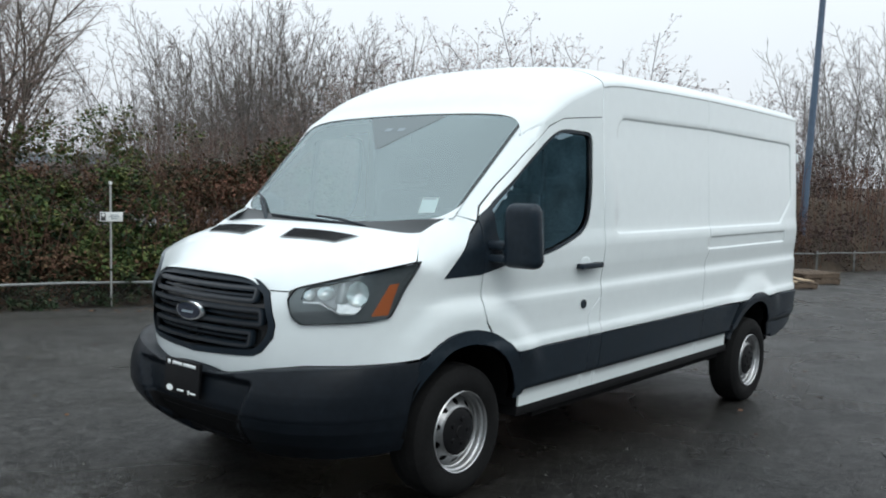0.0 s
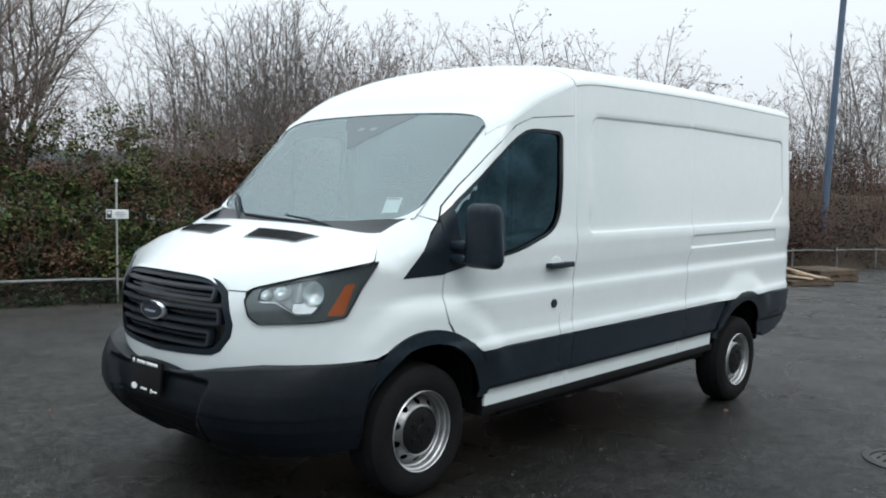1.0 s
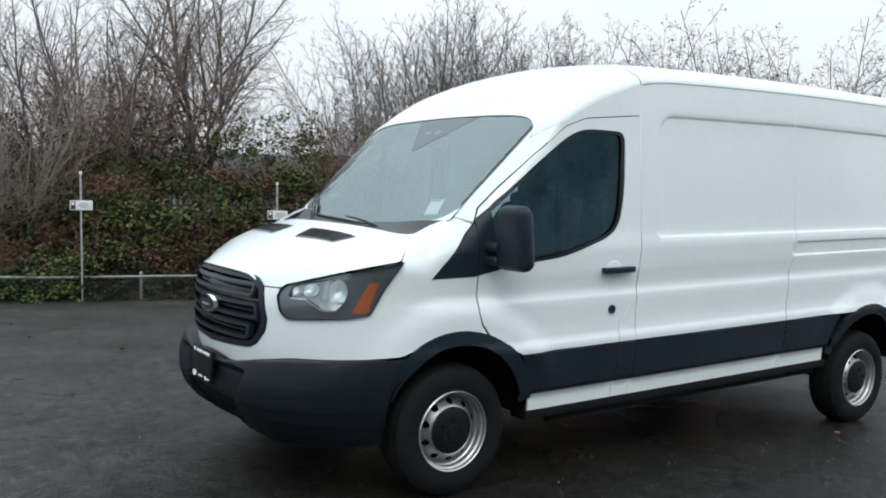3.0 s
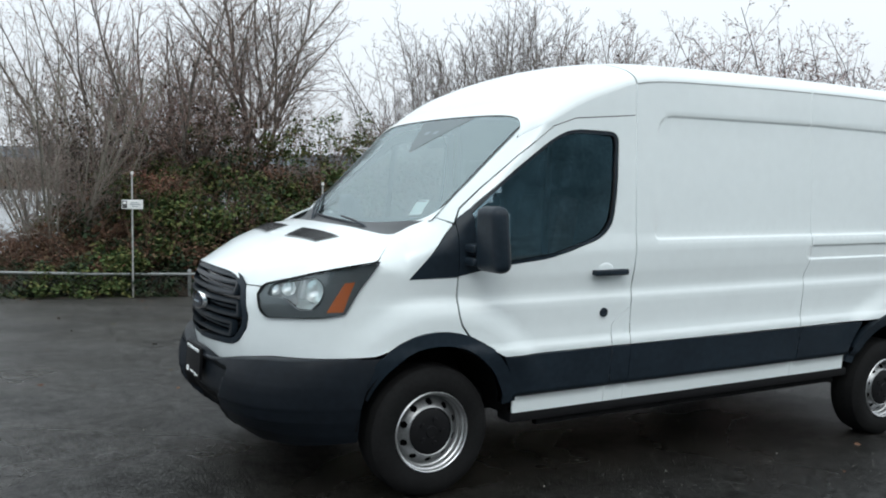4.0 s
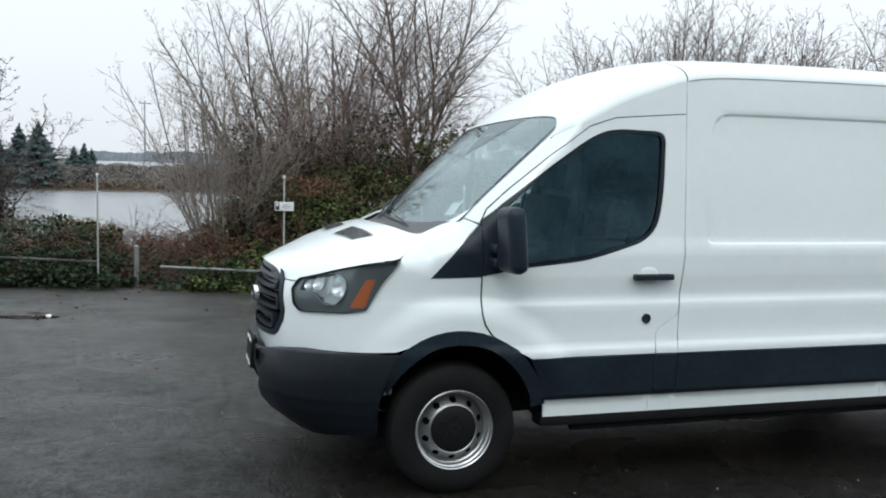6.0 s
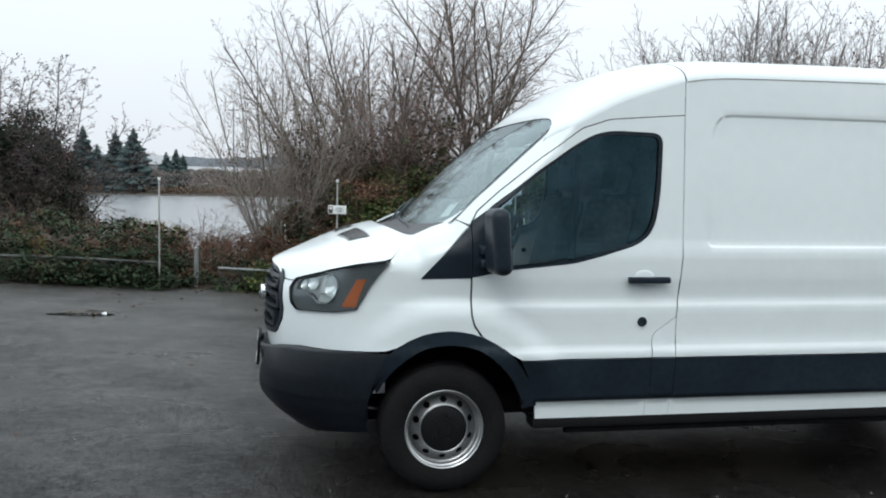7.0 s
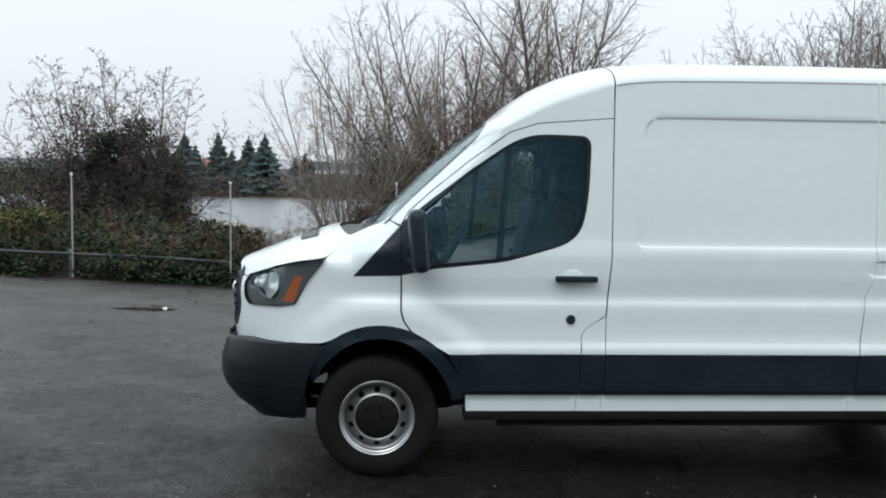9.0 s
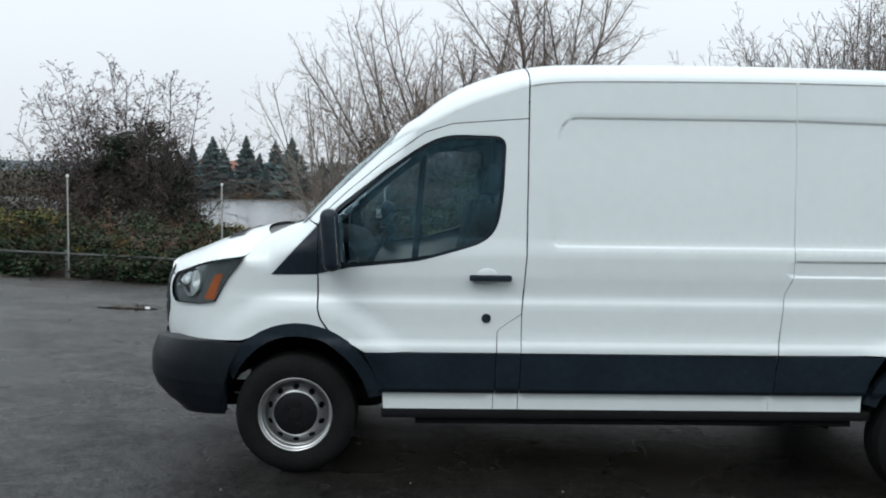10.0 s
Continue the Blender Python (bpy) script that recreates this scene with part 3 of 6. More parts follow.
# thin grey strips laid on to draw the roof groove as a line
for a_, b_ in ((1.345, 2.87), (2.895, 4.86)):
    top_ = rail(a_, b_, 16)
    skin("roof_ditch", body, top_ + [(x, z - 0.007) for x, z in top_[::-1]], DITCHGREY, van, push=0.0015, flange=0, mirror=True)

# black mouldings along the flank, and the white sill below
first = [(0.405, 0.735), (0.445, 0.66), (0.478, 0.57), (0.496, 0.505)]
last = [(3.34, 0.505), (3.355, 0.58), (3.385, 0.66), (3.43, 0.735)]
pieces = [first + [(1.160, 0.505), (1.162, 0.735)], [(1.165, 0.505), (1.303, 0.505), (1.306, 0.735), (1.166, 0.735)],
          [(1.308, 0.505), (2.79, 0.505), (2.806, 0.735), (1.311, 0.735)], [(2.795, 0.505)] + last + [(2.811, 0.735)]]
for p in pieces:
    skin("belt_moulding", body, p, BLACK, van, push=0.010, flange=0.02, mirror=True, zs=(0.52, 0.53, 0.715, 0.725))
for a, b in ((0.512, 1.152), (1.156, 1.298), (1.302, 2.778), (2.782, 3.335)):
    skin("sill_panel", body, [(a, 0.398), (b, 0.398), (b, 0.502), (a - 0.006 if a < 0.6 else a, 0.502)], WHITE, van, mirror=True)
for s in (-1, 1):
    bm = bmesh.new()
    box(bm, (2.9, 0.14, 0.06), pose(1.95, s * 0.94, 0.368), 0.015)
    part("rocker", bm, HUBBLACK, van)
    bm = bmesh.new()
    box(bm, (2.6, 0.05, 0.05), pose(2.0, s * 0.955, 0.322), 0.012)
    part("jacking_rail", bm, DARK, van)
skin("arch_trim", body, ARCH_F[1:] + ARCH_F_IN[1:-1][::-1], BLACK, van, push=0.018, flange=0.05, mirror=True, xs=0.03)
skin("arch_trim", body, ARCH_R[1:] + ARCH_R_IN[1:][::-1], BLACK, van, push=0.016, flange=0.05, mirror=True, xs=0.03)

# roof: cab brow and load-bay roof
def roof_sheet(x_a, x_b):
    def fn(s, t):
        v = -1 + 2 * t
        v = math.copysign(1 - (1 - abs(v)) ** 1.8, v)
        a = 0.658 - 0.05 * v * v - 0.063 * abs(v) ** 14 if x_a < 0.8 else x_a
        x = a + (x_b - a) * s
        w = roof_half(x)
        return (x, v * w, roof_z(x, v * w))
    return fn


grid_ob("cab_roof", roof_sheet(0.658, 1.333), 24, 60, WHITE, van)
grid_ob("load_roof", roof_sheet(1.34, 4.88), 60, 60, WHITE, van)

# windscreen, its dark rim and the cowl
def screen(s, t, out=0.0):
    v = 1 - 2 * s
    y0, x0, z0 = 0.895 * v, -0.075 + 0.115 * abs(v) ** 2.4, 1.425 + 0.055 * v * v
    x1, y1 = 0.668 - 0.045 * v * v, 0.93 * v
    z1 = roof_z(x1, y1) - 0.004
    k = 0.035 * math.sin(math.pi * t) * (1 - v ** 4) + out
    return (x0 + (x1 - x0) * t - k * 0.66, y0 + (y1 - y0) * t, z0 + (z1 - z0) * t + k * 0.75)


windscreen = grid_ob("windscreen", lambda s, t: screen(s, t), 32, 20, SCREEN, van, "tinted windscreen reflecting the sky")
windscreen.visible_shadow = False
for f in (lambda s, t: screen(s, 0.955 + 0.045 * t, -0.004), lambda s, t: screen(s, 0.05 * t, -0.004),
          lambda s, t: screen(0.022 * s, t, -0.004), lambda s, t: screen(1 - 0.022 * s, t, -0.004),
          lambda s, t: screen(0.010 * s, t, 0.0025), lambda s, t: screen(1 - 0.010 * s, t, 0.0025), lambda s, t: screen(s, 0.982 + 0.018 * t, 0.0025)):
    grid_ob("windscreen_seal", f, 20, 20, FRIT, van)
for e_ in (0.0, 1.0):
    def surround(s, t, e=e_):
        if s < 0.86:
            q = s / 0.86
            a = Vector(body(0.03 + 0.515 * q, 1.482 + 0.455 * q))
        else:
            v = 1 - 0.1 * (s - 0.86) / 0.14
            a = Vector((0.658 - 0.05 * v * v - 0.063 * v ** 14, 0, 0))
            a.y = -roof_half(a.x) * v
            a.z = roof_z(a.x, a.y) - 0.001
        if e == 0.0:
            a.y = -a.y
        b = Vector(screen(0.006 if e == 0.0 else 0.994, s, -0.002))
        p = a.lerp(b, t)
        return tuple(p)
    grid_ob("pillar_edge", surround if e_ else (lambda s, t, f=surround: f(s, 1 - t)), 24, 3, WHITE, van)
SENSOR = mat("camera_cover", (0.2, 0.23, 0.24), 0.7, spec=0.1)
for e_ in (0, 1):
    def corner(s, t, e=e_):
        w = radians(90 * s)
        p = Vector((1.004, -0.01)).lerp(Vector((1 - 0.075 + 0.076 * math.cos(w), 0.15 - 0.15 * math.sin(w))), t)
        return screen(p.x if e else 1 - p.x, p.y, 0.006)
    grid_ob("screen_corner", corner if e_ else (lambda s, t, f=corner: f(1 - s, t)), 10, 4, WHITE, van)
grid_ob("sensor_cover", lambda s, t: screen(0.5 + (s - 0.5) * (0.02 + 0.34 * t), 0.62 + 0.35 * t, 0.0015), 10, 10, SENSOR, windscreen)
for k in (0.47, 0.53):
    grid_ob("sensor_eye", lambda s, t, k=k: screen(k + 0.03 * (s - 0.5), 0.80 + 0.035 * t, 0.004), 3, 3, INK, windscreen)
grid_ob("sticker", lambda s, t: screen(0.867 - 0.018 * t + 0.058 * s, 0.066 + 0.125 * t, -0.004), 4, 4, PAPER, windscreen, "white paper sticker inside the glass")
grid_ob("printed_lines", lambda s, t: screen(0.857 + 0.044 * s, 0.172 + 0.008 * t, 0.0), 3, 1, INK, windscreen)

# hood
VENTRIM = mat("vent_rim_grey", (0.16, 0.165, 0.17), 0.5, var=0.1)
HOOD_C = [(-0.93, 1.155), (-0.912, 1.192), (-0.86, 1.222), (-0.743, 1.270), (-0.56, 1.345), (-0.36, 1.413), (-0.2, 1.445), (-0.1, 1.46)]
HOOD_EDGE = [(-1.13, 1.160), (-1.09, 1.130), (-1.0, 1.128), (-0.962, 1.150), (-0.80, 1.187), (-0.669, 1.217), (-0.476, 1.253), (-0.33, 1.274), (-0.296, 1.281), (-0.23, 1.343), (-0.16, 1.405)]
edge_pts = [Vector(body(u, z)) for u, z in HOOD_EDGE]
HE_Y = [(p.x, -p.y) for p in edge_pts]
HE_Z = [(p.x, p.z) for p in edge_pts]


def hood(x, y):
    ye, ze = lerp(x, HE_Y), lerp(x, HE_Z)
    zc = spline(x, HOOD_C)
    r = min(1.0, abs(y) / max(ye, 0.05))
    zq = zc - 0.05 * y * y
    return zq - (zq - ze) * r ** 5



def hood_sheet(s, t):
    v = -1 + 2 * t
    v = math.copysign(1 - (1 - abs(v)) ** 1.5, v)
    x0, z0 = -0.918 + 0.053 * v * v, 1.193 - 0.014 * v * v - 0.047 * abs(v) ** 9
    x1 = -0.275 + 0.117 * v * v
    x = x0 + (x1 - x0) * s ** 1.3
    y = v * lerp(x, HE_Y)
    y0 = v * lerp(x0, HE_Y)
    return (x, y, hood(x, y) + (z0 - hood(x0, y0)) * (1 - s) ** 7)


hood_ob = grid_ob("hood", hood_sheet, 44, 64, WHITE, van)
for s in (-1, 1):
    vent = [(-0.53, 0.16), (-0.488, 0.555), (-0.372, 0.612), (-0.402, 0.125)]
    for name, k, up, mt in (("vent_rim", 1.0, 0.004, VENTRIM), ("vent_grid", 0.86, 0.0065, GLOSSBLACK)):
        cx, cy = sum(p[0] for p in vent) / 4, sum(p[1] for p in vent) / 4
        c = [(cx + (p[0] - cx) * (k if name == "vent_rim" else 0.84), cy + (p[1] - cy) * (k if name == "vent_rim" else 0.945)) for p in vent]

        def vf(a, b, c=c, up=up, s=s):
            lo = Vector(c[0]).lerp(Vector(c[1]), a)
            hi = Vector(c[3]).lerp(Vector(c[2]), a)
            p = lo.lerp(hi, b)
            return (p.x, s * p.y, hood(p.x, p.y) + up)
        grid_ob(name, vf if s > 0 else (lambda a, b, f=vf: f(1 - a, b)), 8, 4, mt, hood_ob)
    for i in range(7):
        bm = bmesh.new()
        tt = 0.14 + 0.12 * i
        a, b = Vector(vent[0]).lerp(Vector(vent[3]), tt), Vector(vent[1]).lerp(Vector(vent[2]), tt)
        tube(bm, [(a.lerp(b, k).x, s * a.lerp(b, k).y, hood(*a.lerp(b, k)) + 0.0075) for k in (0.05, 0.35, 0.65, 0.95)], 0.0028, 5)
        part("vent_slat", bm, HUBBLACK, hood_ob)


def cowl(s, t):
    v = -1 + 2 * s
    x0, y0 = -0.285 + 0.12 * v * v, -0.81 * v
    a = Vector((x0, y0, hood(x0, y0) - 0.018))
    b = Vector(screen(s, 0.012))
    p = a.lerp(b, t)
    return (p.x, p.y, p.z - 0.02 * math.sin(math.pi * t))


COWL = mat("cowl_plastic", (0.018, 0.021, 0.024), 0.35, var=0.1, spec=0.35)
grid_ob("cowl_panel", cowl, 40, 8, COWL, van)
for arm, blade in ((((0.77, -0.09), (0.70, -0.045), (0.6, -0.01), (0.47, 0.018)), ((0.71, -0.035), (0.22, -0.004))),
                   (((0.26, -0.1), (0.205, -0.045), (0.135, 0.04), (0.09, 0.09)), ((0.2, -0.035), (0.035, 0.152)))):
    wiper = new("wiper")
    wiper.parent = van
    bm = bmesh.new()
    tube(bm, [screen(a, b, h_) for (a, b), h_ in zip(arm, (0.02, 0.03, 0.035, 0.026))], 0.010, 6, 0.006)
    part("wiper_arm", bm, BLACK, wiper)
    bm = bmesh.new()
    (a0, b0), (a1, b1) = blade
    tube(bm, [screen(a0 + (a1 - a0) * k, b0 + (b1 - b0) * k + 0.018 * math.sin(math.pi * k), 0.012) for k in (0, 0.25, 0.5, 0.75, 1)], 0.0075, 6)
    part("wiper_blade", bm, BLACK, wiper)

GRILLEGREY = mat("grille_plastic", (0.03, 0.034, 0.04), 0.4, var=0.15)
# grille with bars and an oval badge
g_half = [(-1.16, 1.176), (-1.11, 1.146)] + GRILLE_SIDE[:-1]
mirror_u = lambda p: (2 * FRONT_U - p[0], p[1])
g_out = [(FRONT_U, 1.19), (-1.25, 1.186)] + g_half + [(FRONT_U, 0.777)]
g_all = rounded(g_out + [mirror_u(p) for p in g_out[1:-1]][::-1], 0.035, 4)
g_in = offset_poly(g_all, 0.032)
grille = new("grille")
grille.parent = van
skin("grille_frame", body, offset_poly(g_all, 0.003), BLACK, grille, holes=[g_in], push=0.006, flange=0.04, xs=0.03)
skin("grille_back", body, offset_poly(g_all, 0.012), GLOSSBLACK, grille, push=-0.045, flange=0)
for zc, hh, hw in ((1.102, 0.040, 0.415), (0.994, 0.046, 0.46), (0.881, 0.046, 0.41)):
    ring_out = rounded([(FRONT_U - hw + 0.02 * (zc < 0.9), zc - hh), (FRONT_U + hw - 0.02 * (zc < 0.9), zc - hh), (FRONT_U + hw, zc + hh), (FRONT_U - hw, zc + hh)], 0.03, 5)
    skin("grille_loop", body, ring_out, BLACK, grille, holes=[offset_poly(ring_out, 0.024)], push=0.0, flange=0.035, xs=0.03, step=0.012)
    skin("grille_loop_bead", body, offset_poly(ring_out, 0.007), GRILLEGREY, grille, holes=[offset_poly(ring_out, 0.017)], push=0.005, flange=0.005, xs=0.03, step=0.012)
    bar = [(FRONT_U - hw + 0.03, zc - 0.006), (FRONT_U + hw - 0.03, zc - 0.006), (FRONT_U + hw - 0.03, zc + 0.006), (FRONT_U - hw + 0.03, zc + 0.006)]
    skin("grille_bar", body, bar, BLACK, grille, push=-0.022, flange=0.02, xs=0.03)
for k, m_, push in ((1.0, CHROME, 0.026), (0.86, BLUE, 0.030)):
    oval = [(FRONT_U + 0.106 * k * math.cos(a), 0.988 + 0.046 * k * math.sin(a)) for a in [radians(d) for d in range(0, 360, 12)]]
    skin("badge_rim" if k == 1 else "badge_face", body, oval, m_, grille, push=push, flange=0.03 if k == 1 else 0.003, xs=0.012, step=0.01)
for a, b, c, d in ((-0.05, -0.006, 0.092, 0.018),):
    skin("badge_stroke", body, [(FRONT_U + a, 0.985 + b), (FRONT_U + a + c, 0.985 + b), (FRONT_U + a + c + 0.006, 0.985 + b + 0.011), (FRONT_U + a + 0.006, 0.985 + b + 0.011)], INK, grille, push=0.032, flange=0.002, xs=0.02)

# seams from the grille to the headlamps
for fn in (body, lambda u, z: body(2 * FRONT_U - u, z)):
    skin("hood_seam", fn, [(-1.08, 1.1235), (-0.985, 1.1215), (-0.985, 1.1265), (-1.083, 1.1285)], DARK, van, push=0.0015 if fn is body else -0.0015, flange=0, xs=0.03)

# headlamps
LAMP_BODY = LAMP[:-4] + [(-0.985, 1.085), (-0.962, 1.141), (-0.80, 1.179), (-0.669, 1.209), (-0.476, 1.244)]
OPENING = rounded([(-0.918, 1.082), (-0.914, 1.128), (-0.88, 1.15), (-0.80, 1.163), (-0.70, 1.184), (-0.64, 1.186), (-0.602, 1.162), (-0.590, 1.12), (-0.605, 1.07), (-0.65, 1.027), (-0.722, 1.022), (-0.822, 1.078)], 0.012, 3)
for s in (-1, 1):
    lamp = new("headlamp")
    lamp.parent = van
    surf = body if s < 0 else (lambda u, z: body(*mirror_u((u, z))))
    inset = offset_poly(rounded(LAMP_BODY, 0.02), 0.002)
    skin("lamp_housing", surf, inset, LAMPDARK, lamp, holes=[OPENING], push=s * 0.004, flange=s * 0.02, xs=0.02)
    skin("lamp_back", surf, offset_poly(OPENING, -0.004), CELL, lamp, push=s * 0.03, flange=0, xs=0.02)
    lens = skin("lamp_lens", surf, offset_poly(rounded(LAMP_BODY, 0.02), 0.001), LENS, lamp, push=0.0, flange=0, xs=0.02)[0]
    lens.visible_shadow = False
    sig = rounded([(-0.575, 1.013), (-0.482, 1.165), (-0.425, 1.172), (-0.448, 1.12), (-0.486, 1.017)], 0.006, 2)
    skin("turn_signal", surf, sig, AMBER, lamp, push=s * 0.0022, flange=0, xs=0.02)
    nrm = Vector((-0.8, s * 0.6, 0.0))
    # bowls: middle, half sizes, rim and floor depth
    for u0, z0, ru, rz, rim, deep in ((-0.648, 1.122, 0.056, 0.06, 0.006, 0.03), (-0.806, 1.124, 0.044, 0.036, 0.006, 0.026), (-0.884, 1.113, 0.03, 0.029, 0.008, 0.022)):
        bm = bmesh.new()
        rings = [[bm.verts.new(Vector(surf(u0 + ru * k * math.cos(w), z0 + rz * k * math.sin(w))) - nrm * (deep + (rim - deep) * k * k)) for w in [2 * math.pi * j / 28 for j in range(28)]] for k in (0.05, 0.3, 0.55, 0.8, 1.0)]
        for i in range(4):
            for j in range(28):
                bm.faces.new((rings[i][j], rings[i][(j + 1) % 28], rings[i + 1][(j + 1) % 28], rings[i + 1][j]))
        part("reflector", bm, ALU, lamp)
    # upright shield between the bowls, and the sill of the opening below
    for u0, u1, z0, z1, out, back, mt in ((-0.757, -0.695, 1.078, 1.176, 0.004, 0.02, CELL), (-0.745, -0.628, 1.026, 1.082, 0.006, 0.024, ALU)):
        bm = bmesh.new()
        cols = [[bm.verts.new(Vector(surf(u0 + (u1 - u0) * a, z0 + (z1 - z0) * b)) - nrm * (back - (back - out) * (math.sin(math.pi * a) if mt is CELL else 1 - b))) for b in (0, 0.5, 1)] for a in (0, 0.2, 0.4, 0.6, 0.8, 1)]
        for a in range(5):
            for b in range(2):
                bm.faces.new((cols[a][b], cols[a + 1][b], cols[a + 1][b + 1], cols[a][b + 1]))
        part("bulb_shield" if mt is CELL else "reflector", bm, mt, lamp)
    trim = [(-0.912, 1.074), (-0.824, 1.071), (-0.724, 1.016), (-0.65, 1.020), (-0.645, 1.026), (-0.722, 1.023), (-0.82, 1.079), (-0.912, 1.081)]
    skin("lamp_trim", surf, trim, ALU, lamp, push=s * 0.0025, flange=0, xs=0.02)

# front bumper
B_X = [(-1.554, -1.02), (-1.303, -1.01), (-1.094, -0.98), (-0.90, -0.895), (-0.669, -0.72), (-0.476, -0.515), (-0.38, -0.385), (-0.3, -0.3)]
B_Y = [(-1.554, 0.0), (-1.303, 0.263), (-1.094, 0.514), (-0.90, 0.73), (-0.669, 0.91), (-0.476, 1.0), (-0.38, 1.025), (-0.3, 1.03)]
B_IN = [(0.2, 0.36), (0.24, 0.285), (0.30, 0.19), (0.38, 0.088), (0.46, 0.024), (0.51, 0.0065), (0.517, 0.006), (0.5215, 0.0015), (0.56, 0.0), (0.61, 0.001), (0.645, 0.006), (0.68, 0.016), (0.71, 0.028), (0.74, 0.043), (0.765, 0.06), (0.79, 0.085)]


def bumper(u, z):
    s = -1
    if u < FRONT_U:
        u, s = 2 * FRONT_U - u, 1
    k = smooth(-0.42, -0.9, u)
    inn = lerp(z, B_IN) * (0.35 + 0.65 * k)
    x, y = spline(u, B_X), spline(u, B_Y)
    # sunken middle with the number-plate bay
    e = 0.30 + 0.5 * (z - 0.3)
    m = smooth(e + 0.025, e - 0.02, y) * smooth(0.70, 0.66, z)
    n = Vector((-0.25 - 0.75 * smooth(-0.5, -1.25, u), 1 - smooth(-0.5, -1.45, u))).normalized()
    inn += 0.05 * m
    return (x - n.x * inn, s * (y - n.y * inn), z)


bl = [(FRONT_U, 0.25), (-1.2, 0.25), (-0.95, 0.285), (-0.75, 0.305), (-0.55, 0.333), (-0.412, 0.345), (-0.405, 0.52), (-0.38, 0.64), (-0.34, 0.72), (-0.31, 0.775), (-0.476, 0.776), (-0.9, 0.760), (-1.094, 0.737), (-1.3, 0.698), (FRONT_U, 0.69)]
b_all = bl + [mirror_u(p) for p in bl[1:-1]][::-1]
skin("front_bumper", bumper, b_all, BUMPER, van, flange=0.05, xs=0.018, zs=[z for z, _ in B_IN])
plate = new("plate_holder")
plate.parent = van
plate.matrix_basis = pose(0, -0.025, 0)
bm = bmesh.new()
box(bm, (0.02, 0.31, 0.18), pose(-0.998, 0.06, 0.637, 0, 4, 0), 0.006)
part("plate_board", bm, HUBBLACK, plate, "glossy black dealer plate with white bars")
for y, z, w, h_ in ((0.205, 0.69, 0.02, 0.022), (0.13, 0.69, 0.085, 0.017), (0.02, 0.69, 0.11, 0.017), (0.09, 0.555, 0.06, 0.010), (0.015, 0.553, 0.012, 0.022), (-0.02, 0.553, 0.045, 0.009)):
    bm = bmesh.new()
    box(bm, (0.004, w, h_), pose(-1.0095 + (z - 0.622) * 0.07, y - 0.03, z + 0.015, 0, 4, 0))
    part("white_bar", bm, PAPER, plate)
bm = bmesh.new()
lathe(bm, [(0.0005, 0.003), (0.028, 0.003), (0.03, 0)], pose(-1.0115, 0.16, 0.571, 0, -86, 0) @ Matrix.Diagonal((0.6, 1, 1, 1)), 24)
part("white_oval", bm, PAPER, plate)
intake = rounded([(FRONT_U - 0.37, 0.34), (FRONT_U + 0.37, 0.34), (FRONT_U + 0.40, 0.50), (FRONT_U - 0.40, 0.50)], 0.03)
skin("lower_intake", bumper, intake, DARK, van, push=0.004, flange=0.01, xs=0.04)


def bumper_shelf(s, t):
    u = FRONT_U - 1.15 + 2.3 * s
    z = lerp(abs(u - FRONT_U), [(0.0, 0.69), (0.25, 0.697), (0.46, 0.737), (0.65, 0.760), (1.08, 0.776), (1.25, 0.776)])
    a, b = Vector(bumper(u, z)), Vector(body(u, z + 0.012))
    b.x += 0.02
    p = a.lerp(b, t)
    p.z = z + 0.006 * math.sin(math.pi * min(1, 2 * t)) + 0.004 * t
    return tuple(p)


grid_ob("bumper_top", bumper_shelf, 70, 5, BUMPER, van)
# rear bumper, tail and hinges
skin("rear_bumper", body, rounded([(4.325, 0.345), (4.46, 0.35), (4.70, 0.405), (4.885, 0.50), (4.885, 0.735), (4.065, 0.735), (4.203, 0.62), (4.302, 0.45)], [0.02, 0.05, 0.08, 0.03, 0.02, 0, 0, 0]), BLACK, van, push=0.016, flange=0.05, mirror=True, xs=0.03, zs=(0.53, 0.54))
skin("bumper_crease", body, [(4.36, 0.53), (4.88, 0.575), (4.88, 0.583), (4.36, 0.538)], BLACK, van, push=0.021, flange=0.008, mirror=True)
bm = bmesh.new()
box(bm, (0.13, 1.9, 0.19), pose(4.915, 0, 0.63), 0.06, 5)
part("rear_step", bm, BLACK, van)
for s in (-1, 1):
    bm = bmesh.new()
    lathe(bm, [(0.0005, 0.05), (0.03, 0.048), (0.046, 0.036), (0.05, 0.0), (0.05, -0.06)], pose(4.955, s * 0.93, 0.63, 90 if s < 0 else -90), 20)
    part("step_cap", bm, BLACK, van)
bm = bmesh.new()
tube(bm, [(3.05, -0.6, 0.33), (3.16, -0.64, 0.27), (3.3, -0.7, 0.25)], 0.04, 10)
part("exhaust_pipe", bm, DARK, van)
# unseen tank and axle shapes, added to block light under the van
bm = bmesh.new()
box(bm, (1.5, 1.15, 0.22), pose(2.0, 0.1, 0.29), 0.06, 3)
part("tank_blocker", bm, DARK, van)
bm = bmesh.new()
tube(bm, [(3.79, -0.8, 0.215), (3.79, 0.8, 0.215)], 0.06, 10)
part("axle_blocker", bm, DARK, van)
bm = bmesh.new()
prism(bm, rounded([(-0.965, 0.6), (0.965, 0.6), (0.965, 1.4), (0.935, 2.3), (0.63, 2.41), (-0.63, 2.41), (-0.935, 2.3), (-0.965, 1.4)], 0.08), pose(4.86, 0, 0, 90, 0, 90), 0.035, 0.01)
part("rear_doors", bm, WHITE, van)
TAIL = mat("tail_lens", (0.5, 0.03, 0.02), 0.15, coat=0.8)
